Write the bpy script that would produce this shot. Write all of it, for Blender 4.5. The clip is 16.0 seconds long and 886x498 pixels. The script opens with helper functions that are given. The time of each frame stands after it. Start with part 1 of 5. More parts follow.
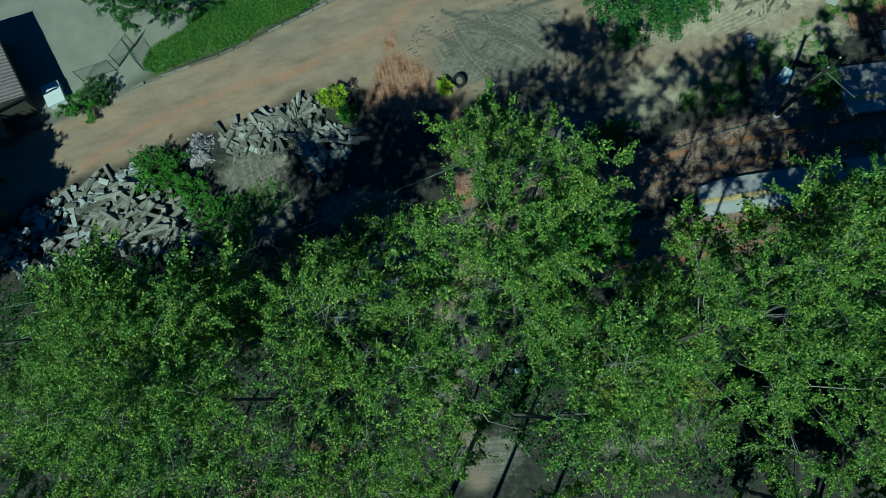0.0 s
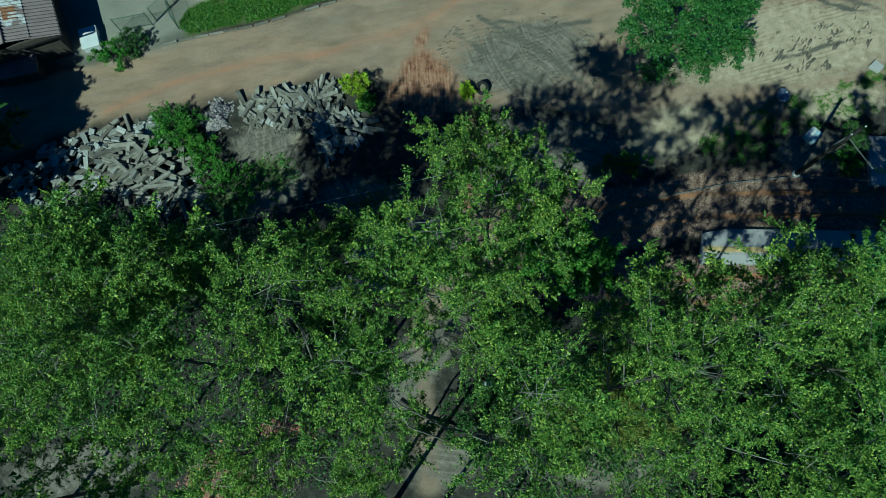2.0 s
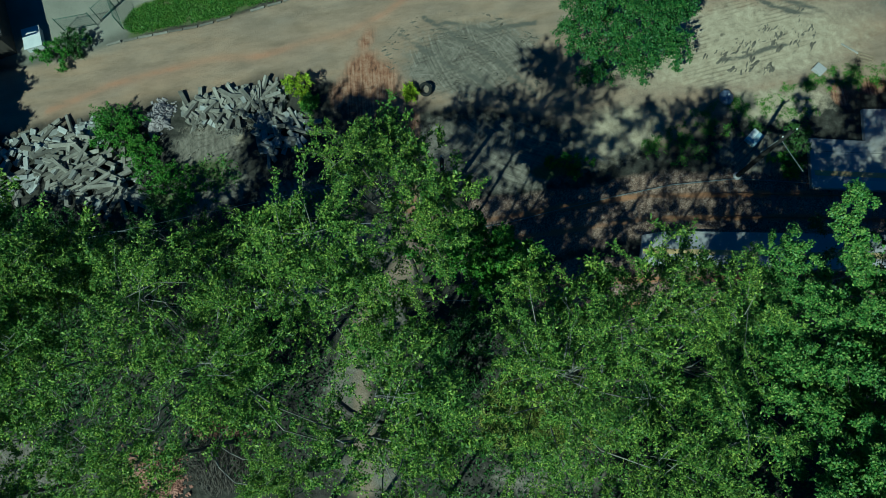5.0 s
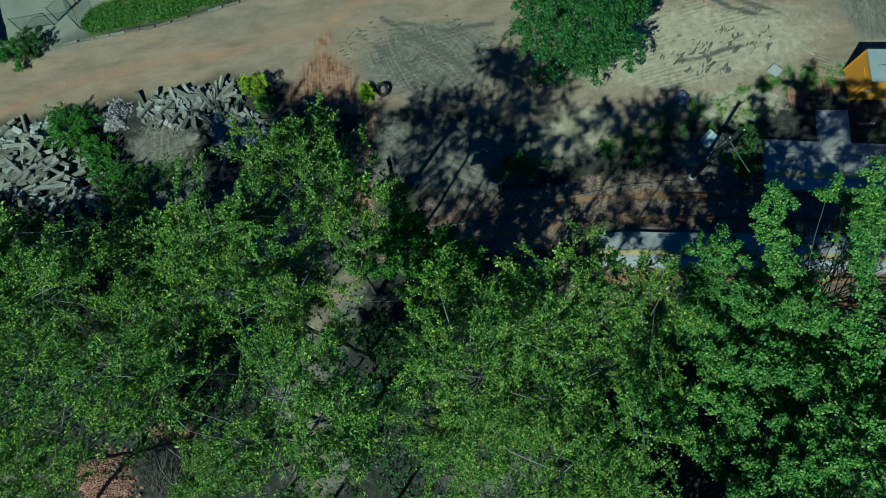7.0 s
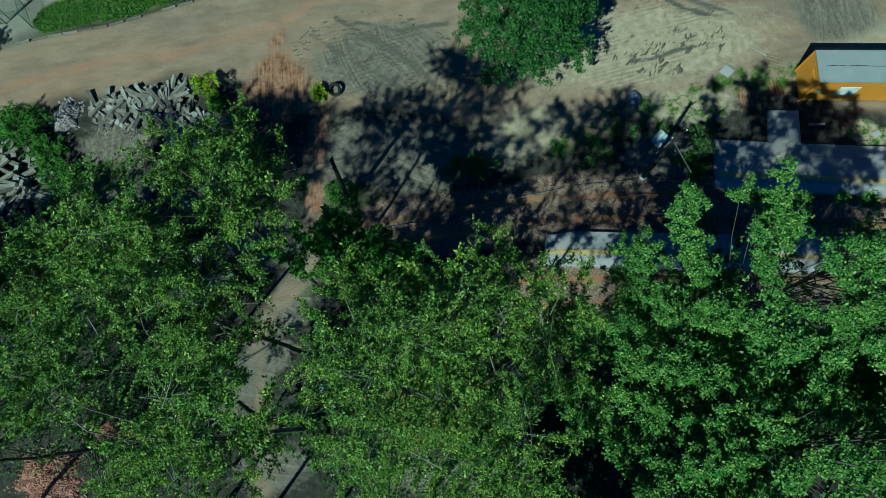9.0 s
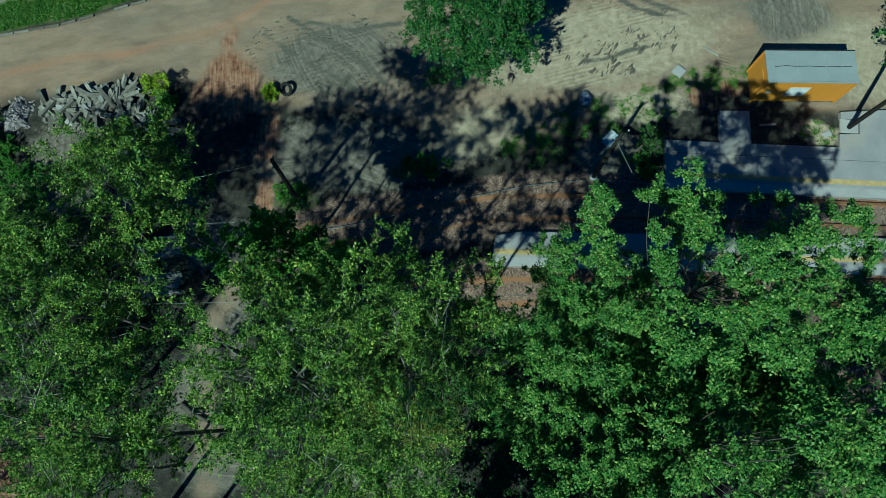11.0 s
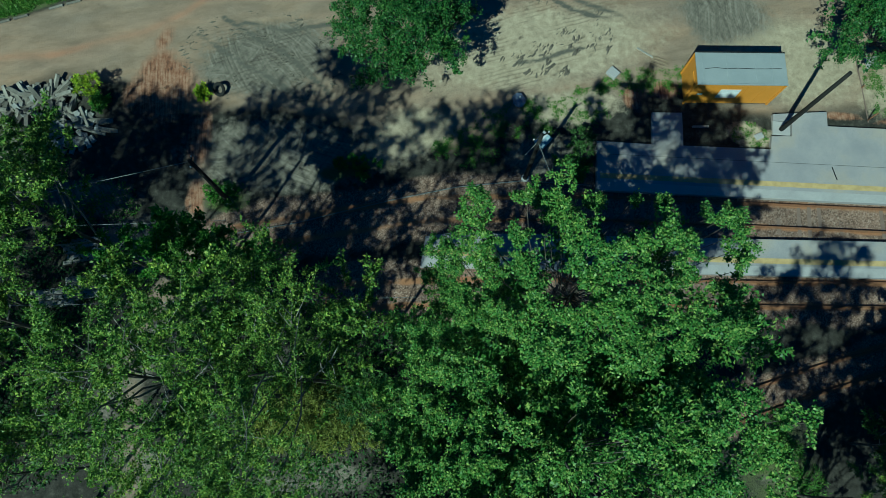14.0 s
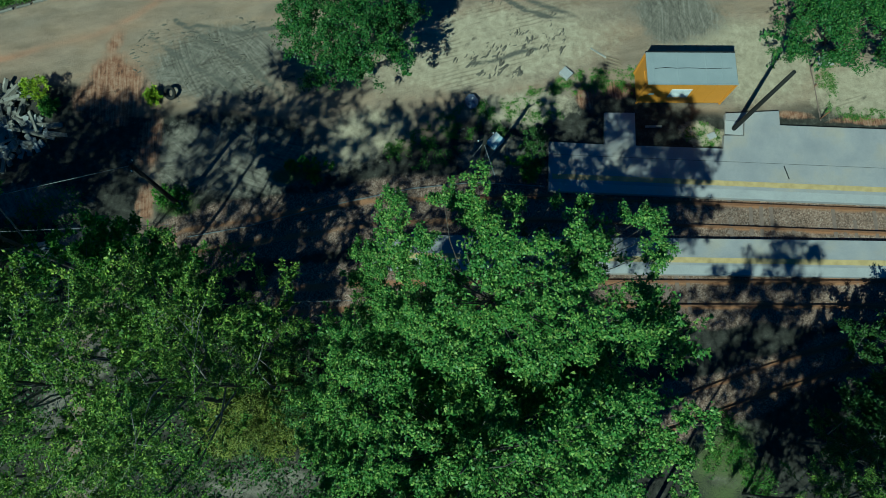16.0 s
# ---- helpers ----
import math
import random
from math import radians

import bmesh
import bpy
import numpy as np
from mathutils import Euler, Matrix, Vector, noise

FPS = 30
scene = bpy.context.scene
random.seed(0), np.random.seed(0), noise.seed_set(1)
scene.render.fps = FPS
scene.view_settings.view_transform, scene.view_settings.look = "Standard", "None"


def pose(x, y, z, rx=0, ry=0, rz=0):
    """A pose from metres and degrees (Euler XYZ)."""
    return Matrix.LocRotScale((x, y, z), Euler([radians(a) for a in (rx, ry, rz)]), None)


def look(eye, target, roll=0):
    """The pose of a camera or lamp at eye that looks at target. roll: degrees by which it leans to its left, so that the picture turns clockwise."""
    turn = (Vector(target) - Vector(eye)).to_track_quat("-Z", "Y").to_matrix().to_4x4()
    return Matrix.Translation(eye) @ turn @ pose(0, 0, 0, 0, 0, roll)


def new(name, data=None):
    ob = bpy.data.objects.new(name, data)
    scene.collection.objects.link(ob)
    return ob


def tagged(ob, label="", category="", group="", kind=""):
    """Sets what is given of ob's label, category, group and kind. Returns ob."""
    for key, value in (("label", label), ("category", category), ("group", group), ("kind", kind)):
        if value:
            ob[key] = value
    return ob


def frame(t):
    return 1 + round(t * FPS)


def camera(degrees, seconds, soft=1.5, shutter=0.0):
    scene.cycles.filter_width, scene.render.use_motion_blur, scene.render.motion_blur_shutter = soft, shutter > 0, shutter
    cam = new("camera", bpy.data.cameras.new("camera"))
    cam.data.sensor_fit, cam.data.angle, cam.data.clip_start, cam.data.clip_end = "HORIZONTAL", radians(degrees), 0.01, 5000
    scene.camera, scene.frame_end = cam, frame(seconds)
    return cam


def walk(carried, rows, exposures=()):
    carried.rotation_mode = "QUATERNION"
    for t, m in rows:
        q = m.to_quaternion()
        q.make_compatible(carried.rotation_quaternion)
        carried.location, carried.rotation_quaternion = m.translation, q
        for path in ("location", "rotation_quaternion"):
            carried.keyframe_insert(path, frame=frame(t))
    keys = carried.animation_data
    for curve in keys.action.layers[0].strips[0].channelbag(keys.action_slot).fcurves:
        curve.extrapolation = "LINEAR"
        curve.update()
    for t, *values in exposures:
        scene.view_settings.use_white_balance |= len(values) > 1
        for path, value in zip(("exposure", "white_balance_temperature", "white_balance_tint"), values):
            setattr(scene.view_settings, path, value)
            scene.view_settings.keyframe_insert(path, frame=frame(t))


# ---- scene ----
# camera: a drone gliding east above a small railway halt
cam = camera(66.2, 16.0, soft=0.8)
PATH = [
    (0, (-3.229, -3.971, 41.101), (-3.219, -3.514, 39.154), -2.5),
    (0.5, (-2.679, -3.978, 41.089), (-2.701, -3.517, 39.143), -2.9),
    (1, (-2.117, -3.927, 41.103), (-2.171, -3.468, 39.157), -3.2),
    (1.5, (-1.524, -3.884, 41.076), (-1.593, -3.425, 39.13), -3.5),
    (2, (-0.933, -3.808, 41.1), (-1.012, -3.35, 39.154), -3.5),
    (2.5, (-0.344, -3.75, 41.091), (-0.423, -3.292, 39.146), -3.4),
    (3, (0.212, -3.701, 41.036), (0.135, -3.24, 39.091), -3.2),
    (5.5, (3.174, -3.283, 40.996), (3.106, -2.821, 39.051), -2.0),
    (6, (3.819, -3.215, 41.001), (3.753, -2.752, 39.056), -1.8),
    (6.5, (4.46, -3.146, 40.987), (4.398, -2.682, 39.043), -1.3),
    (7, (5.102, -3.075, 40.975), (5.044, -2.611, 39.031), -0.8),
    (7.5, (5.772, -3.005, 40.987), (5.717, -2.54, 39.042), -0.4),
    (8, (6.473, -2.925, 41.002), (6.422, -2.46, 39.058), -0.0),
    (8.5, (7.151, -2.848, 41.004), (7.104, -2.383, 39.06), 0.5),
    (9, (7.848, -2.769, 41.004), (7.805, -2.304, 39.06), 1.0),
    (11.5, (11.598, -2.351, 40.986), (11.562, -1.885, 39.041), 1.9),
    (12, (12.296, -2.273, 40.981), (12.261, -1.807, 39.036), 2.1),
    (12.5, (12.944, -2.185, 41.019), (12.912, -1.72, 39.074), 2.4),
    (13, (13.62, -2.103, 41.037), (13.589, -1.637, 39.093), 2.6),
    (13.5, (14.296, -2.026, 41.036), (14.268, -1.559, 39.091), 2.9),
    (14, (14.98, -1.936, 41.033), (14.953, -1.468, 39.088), 3.1),
    (14.5, (15.677, -1.832, 40.968), (15.652, -1.363, 39.024), 3.3),
    (15, (16.346, -1.738, 40.942), (16.324, -1.268, 38.999), 3.6),
    (15.5, (16.989, -1.657, 40.933), (16.97, -1.185, 38.99), 4.0),
    (16, (17.633, -1.562, 40.925), (17.621, -1.089, 38.981), 4.4),
]
walk(cam, [(t, look(eye, target, roll)) for t, eye, target, roll in PATH], exposures=[(0, -0.08, 4400, -28), (16, -0.08, 4400, -28)])

# ---------------------------------------------------------------- light
SUN_TO = Vector((0.3140, 0.5865, -0.7466))      # way of the sunlight: from the south-south-west, 48 degrees high
sun_data = bpy.data.lights.new("sun", "SUN")
sun_data.energy, sun_data.angle, sun_data.color = 5.0, radians(0.55), (1.0, 0.86, 0.64)
sun = new("sun", sun_data)
sun.matrix_world = look((0, 0, 60), Vector((0, 0, 60)) + SUN_TO)

world = bpy.data.worlds.new("sky")
scene.world = world
world.use_nodes = True
wn, wl = world.node_tree.nodes, world.node_tree.links
sky = wn.new("ShaderNodeTexSky")
sky.sky_type, sky.sun_disc = "NISHITA", False
sky.air_density, sky.dust_density, sky.ozone_density = 1.0, 0.2, 8.0
sky.sun_elevation, sky.sun_rotation = radians(48.3), radians(208)
deep = wn.new("ShaderNodeMix")                  # a deep, clear blue
deep.data_type, deep.blend_type = "RGBA", "MULTIPLY"
deep.inputs[0].default_value = 1.0
deep.inputs[7].default_value = (0.25, 0.74, 1.12, 1)
wl.new(sky.outputs[0], deep.inputs[6])
wl.new(deep.outputs[2], wn["Background"].inputs[0])
wn["Background"].inputs[1].default_value = 0.0255


# ---------------------------------------------------------------- materials
def mat(name):
    m = bpy.data.materials.new(name)
    m.use_nodes = True
    nt = m.node_tree
    return m, nt, nt.nodes["Principled BSDF"]


def node(nt, kind, **values):
    n = nt.nodes.new(kind)
    for key, v in values.items():
        n.inputs[key].default_value = v
    return n


def coords(nt, scale=1.0):
    tc = nt.nodes.new("ShaderNodeNewGeometry")
    mp = nt.nodes.new("ShaderNodeMapping")
    nt.links.new(tc.outputs["Position"], mp.inputs[0])
    mp.inputs["Scale"].default_value = (scale, scale, scale) if not isinstance(scale, tuple) else scale
    return mp.outputs[0]


def local(nt, scale=1.0):
    tc = nt.nodes.new("ShaderNodeTexCoord")
    mp = nt.nodes.new("ShaderNodeMapping")
    nt.links.new(tc.outputs["Object"], mp.inputs[0])
    mp.inputs["Scale"].default_value = (scale, scale, scale) if not isinstance(scale, tuple) else scale
    return mp.outputs[0]


def fbm(nt, vec, scale, detail=5.0, rough=0.6):
    n = node(nt, "ShaderNodeTexNoise", Scale=scale, Detail=detail, Roughness=rough)
    nt.links.new(vec, n.inputs["Vector"])
    return n.outputs["Fac"]


def ramp(nt, fac, *stops):
    r = nt.nodes.new("ShaderNodeValToRGB")
    els = r.color_ramp.elements
    while len(els) < len(stops):
        els.new(0.5)
    for e, (p, c) in zip(els, stops):
        e.position = p
        e.color = (*c, 1) if not isinstance(c, (int, float)) else (c, c, c, 1)
    nt.links.new(fac, r.inputs[0])
    return r.outputs[0]


def mix(nt, fac, a, b, blend="MIX"):
    n = nt.nodes.new("ShaderNodeMix")
    n.data_type, n.blend_type = "RGBA", blend
    for sock, v in ((n.inputs[0], fac), (n.inputs[6], a), (n.inputs[7], b)):
        if isinstance(v, bpy.types.NodeSocket):
            nt.links.new(v, sock)
        elif isinstance(v, (int, float)):
            sock.default_value = v
        else:
            sock.default_value = (*v, 1)
    return n.outputs[2]


def bump(nt, bsdf, height, strength=0.4, distance=0.03):
    b = node(nt, "ShaderNodeBump", Strength=strength, Distance=distance)
    nt.links.new(height, b.inputs["Height"])
    nt.links.new(b.outputs[0], bsdf.inputs["Normal"])


def grainy(name, c1, c2, scale=6.0, rough=0.85, metal=0.0, fine=60.0, bumps=0.3, spread=0.25, object_space=True, vary=0.0, stain=None):
    """A plain surface with stains, grain and relief."""
    m, nt, b = mat(name)
    v = local(nt) if object_space else coords(nt)
    big = fbm(nt, v, scale)
    small = fbm(nt, v, fine, 3)
    col = ramp(nt, big, (0.5 - spread, c1), (0.5 + spread, c2))
    col = mix(nt, 0.35, col, ramp(nt, small, (0.3, 0.35), (0.7, 1.0)), "MULTIPLY")
    if stain:
        col = mix(nt, 0.85, col, ramp(nt, fbm(nt, v, 0.42, 6, 0.65), (0.36, (0.86, 0.88, 0.92)), (0.5, (1.0, 1.0, 1.0)), (0.66, stain)), "MULTIPLY")
    if vary:
        oi = nt.nodes.new("ShaderNodeObjectInfo")
        col = mix(nt, vary, col, ramp(nt, oi.outputs["Random"], (0.0, (0.30, 0.28, 0.26)), (1.0, (1.3, 1.3, 1.33))), "MULTIPLY")
    nt.links.new(col, b.inputs["Base Color"])
    b.inputs["Roughness"].default_value, b.inputs["Metallic"].default_value = rough, metal
    bump(nt, b, small, bumps, 0.02)
    return m


def leafy(name, dark, light, tip, through_light=0.13):
    """Leaves: each leaf its own shade, some light passing through."""
    m, nt, b = mat(name)
    g = nt.nodes.new("ShaderNodeNewGeometry")
    col = ramp(nt, g.outputs["Random Per Island"], (0.0, dark), (0.6, light), (1.0, tip))
    patch = fbm(nt, coords(nt), 0.55, 3)
    col = mix(nt, 0.6, col, ramp(nt, patch, (0.3, (0.72, 0.82, 0.8)), (0.7, (1.2, 1.1, 0.85))), "MULTIPLY")
    nt.links.new(col, b.inputs["Base Color"])
    b.inputs["Roughness"].default_value = 0.45
    b.inputs["Specular IOR Level"].default_value = 0.24
    t = nt.nodes.new("ShaderNodeBsdfTranslucent")
    nt.links.new(mix(nt, 1.0, col, (1.0, 1.25, 0.5), "MULTIPLY"), t.inputs[0])
    ms = nt.nodes.new("ShaderNodeMixShader")
    ms.inputs[0].default_value = through_light
    nt.links.new(b.outputs[0], ms.inputs[1])
    nt.links.new(t.outputs[0], ms.inputs[2])
    nt.links.new(ms.outputs[0], nt.nodes["Material Output"].inputs[0])
    return m


BIRCH_LEAF = leafy("birch_leaf", (0.055, 0.114, 0.021), (0.138, 0.230, 0.036), (0.36, 0.45, 0.080))
MAPLE_LEAF = leafy("maple_leaf", (0.050, 0.124, 0.025), (0.120, 0.240, 0.046), (0.30, 0.40, 0.095))
# darker leaf green for shaded trees and shrubs: shade put into the colour
SHADE_TONED_LEAF = leafy("shade_toned_leaf", (0.035, 0.075, 0.02), (0.055, 0.11, 0.028), (0.085, 0.14, 0.035))
ROUND_LEAF = leafy("round_tree_leaf", (0.022, 0.068, 0.016), (0.052, 0.126, 0.028), (0.115, 0.20, 0.048))
YELLOW_LEAF = leafy("yellow_leaf", (0.17, 0.26, 0.012), (0.32, 0.43, 0.016), (0.50, 0.56, 0.03))
BUSH_LEAF = leafy("bush_leaf", (0.050, 0.130, 0.018), (0.100, 0.225, 0.026), (0.18, 0.31, 0.045))
DRY_LEAF = leafy("dry_shrub_leaf", (0.11, 0.145, 0.028), (0.20, 0.235, 0.042), (0.29, 0.29, 0.07))
GRASS = leafy("grass_blade", (0.05, 0.125, 0.018), (0.10, 0.20, 0.028), (0.18, 0.27, 0.05))
DARK_SOIL = grainy("dark_soil", (0.095, 0.082, 0.066), (0.19, 0.165, 0.13), 3, 0.95, 0, 40, 0.5)
BARK = grainy("bark", (0.06, 0.05, 0.04), (0.14, 0.12, 0.10), 3, 0.9, 0, 40, 0.6)
PALE_TWIG = grainy("pale_twig", (0.15, 0.14, 0.12), (0.30, 0.29, 0.26), 4, 0.8, 0, 30, 0.3)
CONCRETE = grainy("platform_concrete", (0.315, 0.300, 0.315), (0.41, 0.385, 0.39), 0.55, 0.9, 0, 25, 0.15, 0.3, stain=(1.14, 1.06, 0.90))
EDGE_CONCRETE = grainy("edge_concrete", (0.37, 0.355, 0.365), (0.47, 0.45, 0.45), 1.2, 0.9, 0, 25, 0.15, 0.3)
PALE_RUBBLE = grainy("pale_concrete", (0.27, 0.265, 0.255), (0.50, 0.495, 0.475), 2.0, 0.95, 0, 30, 0.5, 0.25, True, 0.7)
RUBBLE = grainy("old_concrete", (0.15, 0.137, 0.115), (0.36, 0.335, 0.29), 2.0, 0.95, 0, 30, 0.5, 0.25, True, 0.65)
YELLOW = grainy("yellow_line_paint", (0.44, 0.32, 0.14), (0.62, 0.46, 0.21), 2.5, 0.8, 0, 30, 0.2, 0.2)
RUST = grainy("rusty_rail", (0.20, 0.095, 0.05), (0.33, 0.16, 0.08), 3, 0.75, 0.2, 40, 0.4)
SLEEPER = grainy("sleeper", (0.17, 0.12, 0.10), (0.25, 0.18, 0.15), 3, 0.9, 0, 30, 0.5)
ORANGE = grainy("orange_panel", (0.62, 0.27, 0.022), (0.70, 0.31, 0.03), 1.2, 0.55, 0, 50, 0.05, 0.35)
ROOF_SHEET = grainy("grey_roof_sheet", (0.36, 0.39, 0.41), (0.45, 0.475, 0.49), 1.0, 0.5, 0.2, 40, 0.08, 0.3)
DARK_METAL = grainy("dark_metal", (0.02, 0.02, 0.022), (0.04, 0.04, 0.042), 3, 0.6, 0.4, 40, 0.1)
POLE = grainy("tarred_pole", (0.006, 0.0055, 0.005), (0.016, 0.0145, 0.013), 3, 0.85, 0, 30, 0.3)
WHITE = grainy("white_paint", (0.62, 0.64, 0.66), (0.76, 0.77, 0.78), 2, 0.5, 0, 40, 0.08)
CABLE = grainy("cable", (0.17, 0.18, 0.19), (0.28, 0.29, 0.30), 2, 0.6, 0, 20, 0.1)
PALE_BLUE = grainy("pale_blue_paint", (0.30, 0.40, 0.50), (0.42, 0.52, 0.60), 2, 0.5, 0, 40, 0.08)
BLUE_BAG = grainy("blue_bag", (0.07, 0.09, 0.20), (0.30, 0.34, 0.46), 4, 0.35, 0, 30, 0.4)
LIMEWASH = grainy("limewashed_sheet", (0.20, 0.15, 0.15), (0.55, 0.55, 0.57), 1.6, 0.7, 0.1, 30, 0.2, 0.07)
BROWN_ROOF = grainy("brown_roof_sheet", (0.17, 0.13, 0.135), (0.27, 0.215, 0.22), 1.2, 0.6, 0.1, 30, 0.2)
GREEN_METAL = grainy("green_wire", (0.02, 0.07, 0.05), (0.04, 0.11, 0.08), 4, 0.6, 0.2, 30, 0.1)
# shed walls: the shade they stand in is put into this dark colour
SHADE_DARK_WALL = grainy("shade_dark_wall", (0.045, 0.038, 0.032), (0.085, 0.072, 0.06), 1.5, 0.9, 0, 40, 0.3)
BRICK_RUBBLE = grainy("brick_rubble", (0.27, 0.12, 0.085), (0.46, 0.26, 0.20), 2, 0.95, 0, 30, 0.5, 0.25, True, 0.5)
GRAVEL = grainy("pink_gravel", (0.22, 0.19, 0.195), (0.42, 0.38, 0.39), 5, 0.95, 0, 30, 0.5)
WOOD = grainy("weathered_wood", (0.22, 0.20, 0.175), (0.46, 0.43, 0.39), 3, 0.9, 0, 40, 0.4)
BROWN_WOOD = grainy("brown_wood", (0.20, 0.15, 0.095), (0.36, 0.28, 0.19), 3, 0.9, 0, 40, 0.4)
RUBBER = grainy("black_rubber", (0.006, 0.006, 0.006), (0.016, 0.016, 0.016), 3, 0.95, 0, 40, 0.3)


# ---------------------------------------------------------------- mesh helpers
def mesh_of(bm, name, material=None, smooth=False):
    me = bpy.data.meshes.new(name)
    bm.to_mesh(me)
    bm.free()
    if material:
        me.materials.append(material)
    if smooth:
        me.polygons.foreach_set("use_smooth", [True] * len(me.polygons))
    return me


def part(name, bm, material, parent, label=""):
    me = mesh_of(bm, name, material) if isinstance(bm, bmesh.types.BMesh) else bm
    if not me.materials:
        me.materials.append(material)
    ob = new(name, me)
    ob.parent = parent
    return tagged(ob, label)


def thing(name, x, y, z, rz, label, category, group="", kind=""):
    ob = new(name)
    ob.empty_display_size = 0.2
    ob.matrix_world = pose(x, y, z, 0, 0, rz)
    return tagged(ob, label, category, group, kind)


def box(bm, x0, y0, z0, x1, y1, z1, bevel=0.0):
    r = bmesh.ops.create_cube(bm, size=1.0)
    vs = r["verts"]
    for v in vs:
        v.co = Vector(((x0 + x1) / 2 + v.co.x * (x1 - x0), (y0 + y1) / 2 + v.co.y * (y1 - y0), (z0 + z1) / 2 + v.co.z * (z1 - z0)))
    if bevel:
        es = list({e for v in vs for e in v.link_edges})
        bmesh.ops.bevel(bm, geom=es, offset=bevel, segments=1, affect="EDGES", profile=0.5)
    return bm


def boxed(x0, y0, z0, x1, y1, z1, bevel=0.0):
    return box(bmesh.new(), x0, y0, z0, x1, y1, z1, bevel)


def prism(poly, z0, z1, bevel=0.0):
    """An upright prism over an outline."""
    bm = bmesh.new()
    f = bm.faces.new([bm.verts.new((x, y, z0)) for x, y in poly])
    if f.normal.z > 0 or f.calc_area() and sum(a[0] * b[1] - a[1] * b[0] for a, b in zip(poly, poly[1:] + poly[:1])) > 0:
        f.normal_flip()
    r = bmesh.ops.extrude_face_region(bm, geom=[f])
    for v in (g for g in r["geom"] if isinstance(g, bmesh.types.BMVert)):
        v.co.z = z1
    bmesh.ops.recalc_face_normals(bm, faces=bm.faces)
    if bevel:
        top = [e for e in bm.edges if all(v.co.z > z1 - 1e-6 for v in e.verts)]
        bmesh.ops.bevel(bm, geom=top, offset=bevel, segments=2, affect="EDGES", profile=0.5)
    return bm


def tubes(paths, sides=6):
    """A mesh of tapered tubes: each path is a list of (point, radius)."""
    V, F = [], []
    for path in paths:
        base = len(V)
        n = len(path)
        for i, (p, r) in enumerate(path):
            p = Vector(p)
            a, b = Vector(path[max(i - 1, 0)][0]), Vector(path[min(i + 1, n - 1)][0])
            d = (b - a).normalized() if (b - a).length > 1e-6 else Vector((0, 0, 1))
            u = d.orthogonal().normalized()
            w = d.cross(u)
            for k in range(sides):
                t = 2 * math.pi * k / sides
                V.append(p + (u * math.cos(t) + w * math.sin(t)) * r)
        for i in range(n - 1):
            for k in range(sides):
                k2 = (k + 1) % sides
                F.append((base + i * sides + k, base + i * sides + k2, base + (i + 1) * sides + k2, base + (i + 1) * sides + k))
        F.append(tuple(base + k for k in reversed(range(sides))))
        F.append(tuple(base + (n - 1) * sides + k for k in range(sides)))
    me = bpy.data.meshes.new("tube")
    me.from_pydata([tuple(v) for v in V], [], F)
    me.polygons.foreach_set("use_smooth", [True] * len(me.polygons))
    return me


def strip(points, width, z0, z1):
    """A band of a width along a line on the ground, as a solid."""
    L, R = [], []
    for i, p in enumerate(points):
        a, b = Vector(points[max(i - 1, 0)]), Vector(points[min(i + 1, len(points) - 1)])
        d = (b - a).normalized()
        nrm = Vector((-d.y, d.x)) * width / 2
        L.append((p[0] + nrm.x, p[1] + nrm.y))
        R.append((p[0] - nrm.x, p[1] - nrm.y))
    n = len(points)
    V = [(x, y, z) for z in (z0, z1) for row in (L, R) for x, y in row]
    F = []
    for i in range(n - 1):
        a, b, c, d = i, i + 1, n + i + 1, n + i
        F += [(a, b, c, d), (2 * n + d, 2 * n + c, 2 * n + b, 2 * n + a), (2 * n + a, 2 * n + b, b, a), (d, c, 2 * n + c, 2 * n + d)]
    F += [(0, n, 3 * n, 2 * n), (2 * n - 1, n - 1, 3 * n - 1, 4 * n - 1)]
    me = bpy.data.meshes.new("strip")
    me.from_pydata(V, [], F)
    me.update()
    return me


def curve_y(xs, ys, x):
    return float(np.interp(x, xs, ys))


# ---------------------------------------------------------------- ground
def seg_dist(X, Y, pts):
    """Distance to a line of points, and the side (positive to its left)."""
    best, side = np.full(X.shape, 1e9), np.zeros(X.shape)
    for (ax, ay), (bx, by) in zip(pts, pts[1:]):
        dx, dy = bx - ax, by - ay
        t = np.clip(((X - ax) * dx + (Y - ay) * dy) / (dx * dx + dy * dy), 0, 1)
        d = np.hypot(X - ax - t * dx, Y - ay - t * dy)
        s = dx * (Y - ay) - dy * (X - ax)
        near = d < best
        best, side = np.where(near, d, best), np.where(near, s, side)
    return best, side


def soft(d, edge):
    """1 inside (d below 0), 0 outside, over a soft edge."""
    return np.clip(0.5 - d / edge, 0, 1)


def blob(X, Y, cx, cy, rx, ry, turn=0.0, edge=0.6):
    c, s = math.cos(radians(turn)), math.sin(radians(turn))
    u, v = (X - cx) * c + (Y - cy) * s, -(X - cx) * s + (Y - cy) * c
    return np.clip((1 - np.hypot(u / rx, v / ry)) / edge, 0, 1)


def value_noise(X, Y, size, seed):
    rng = np.random.default_rng(seed)
    grid = rng.random((256, 256))
    u, v = X / size, Y / size
    i, j = np.floor(u).astype(int), np.floor(v).astype(int)
    fu, fv = u - i, v - j
    fu, fv = fu * fu * (3 - 2 * fu), fv * fv * (3 - 2 * fv)
    g = lambda a, b: grid[a % 256, b % 256]
    return (g(i, j) * (1 - fu) + g(i + 1, j) * fu) * (1 - fv) + (g(i, j + 1) * (1 - fu) + g(i + 1, j + 1) * fu) * fv


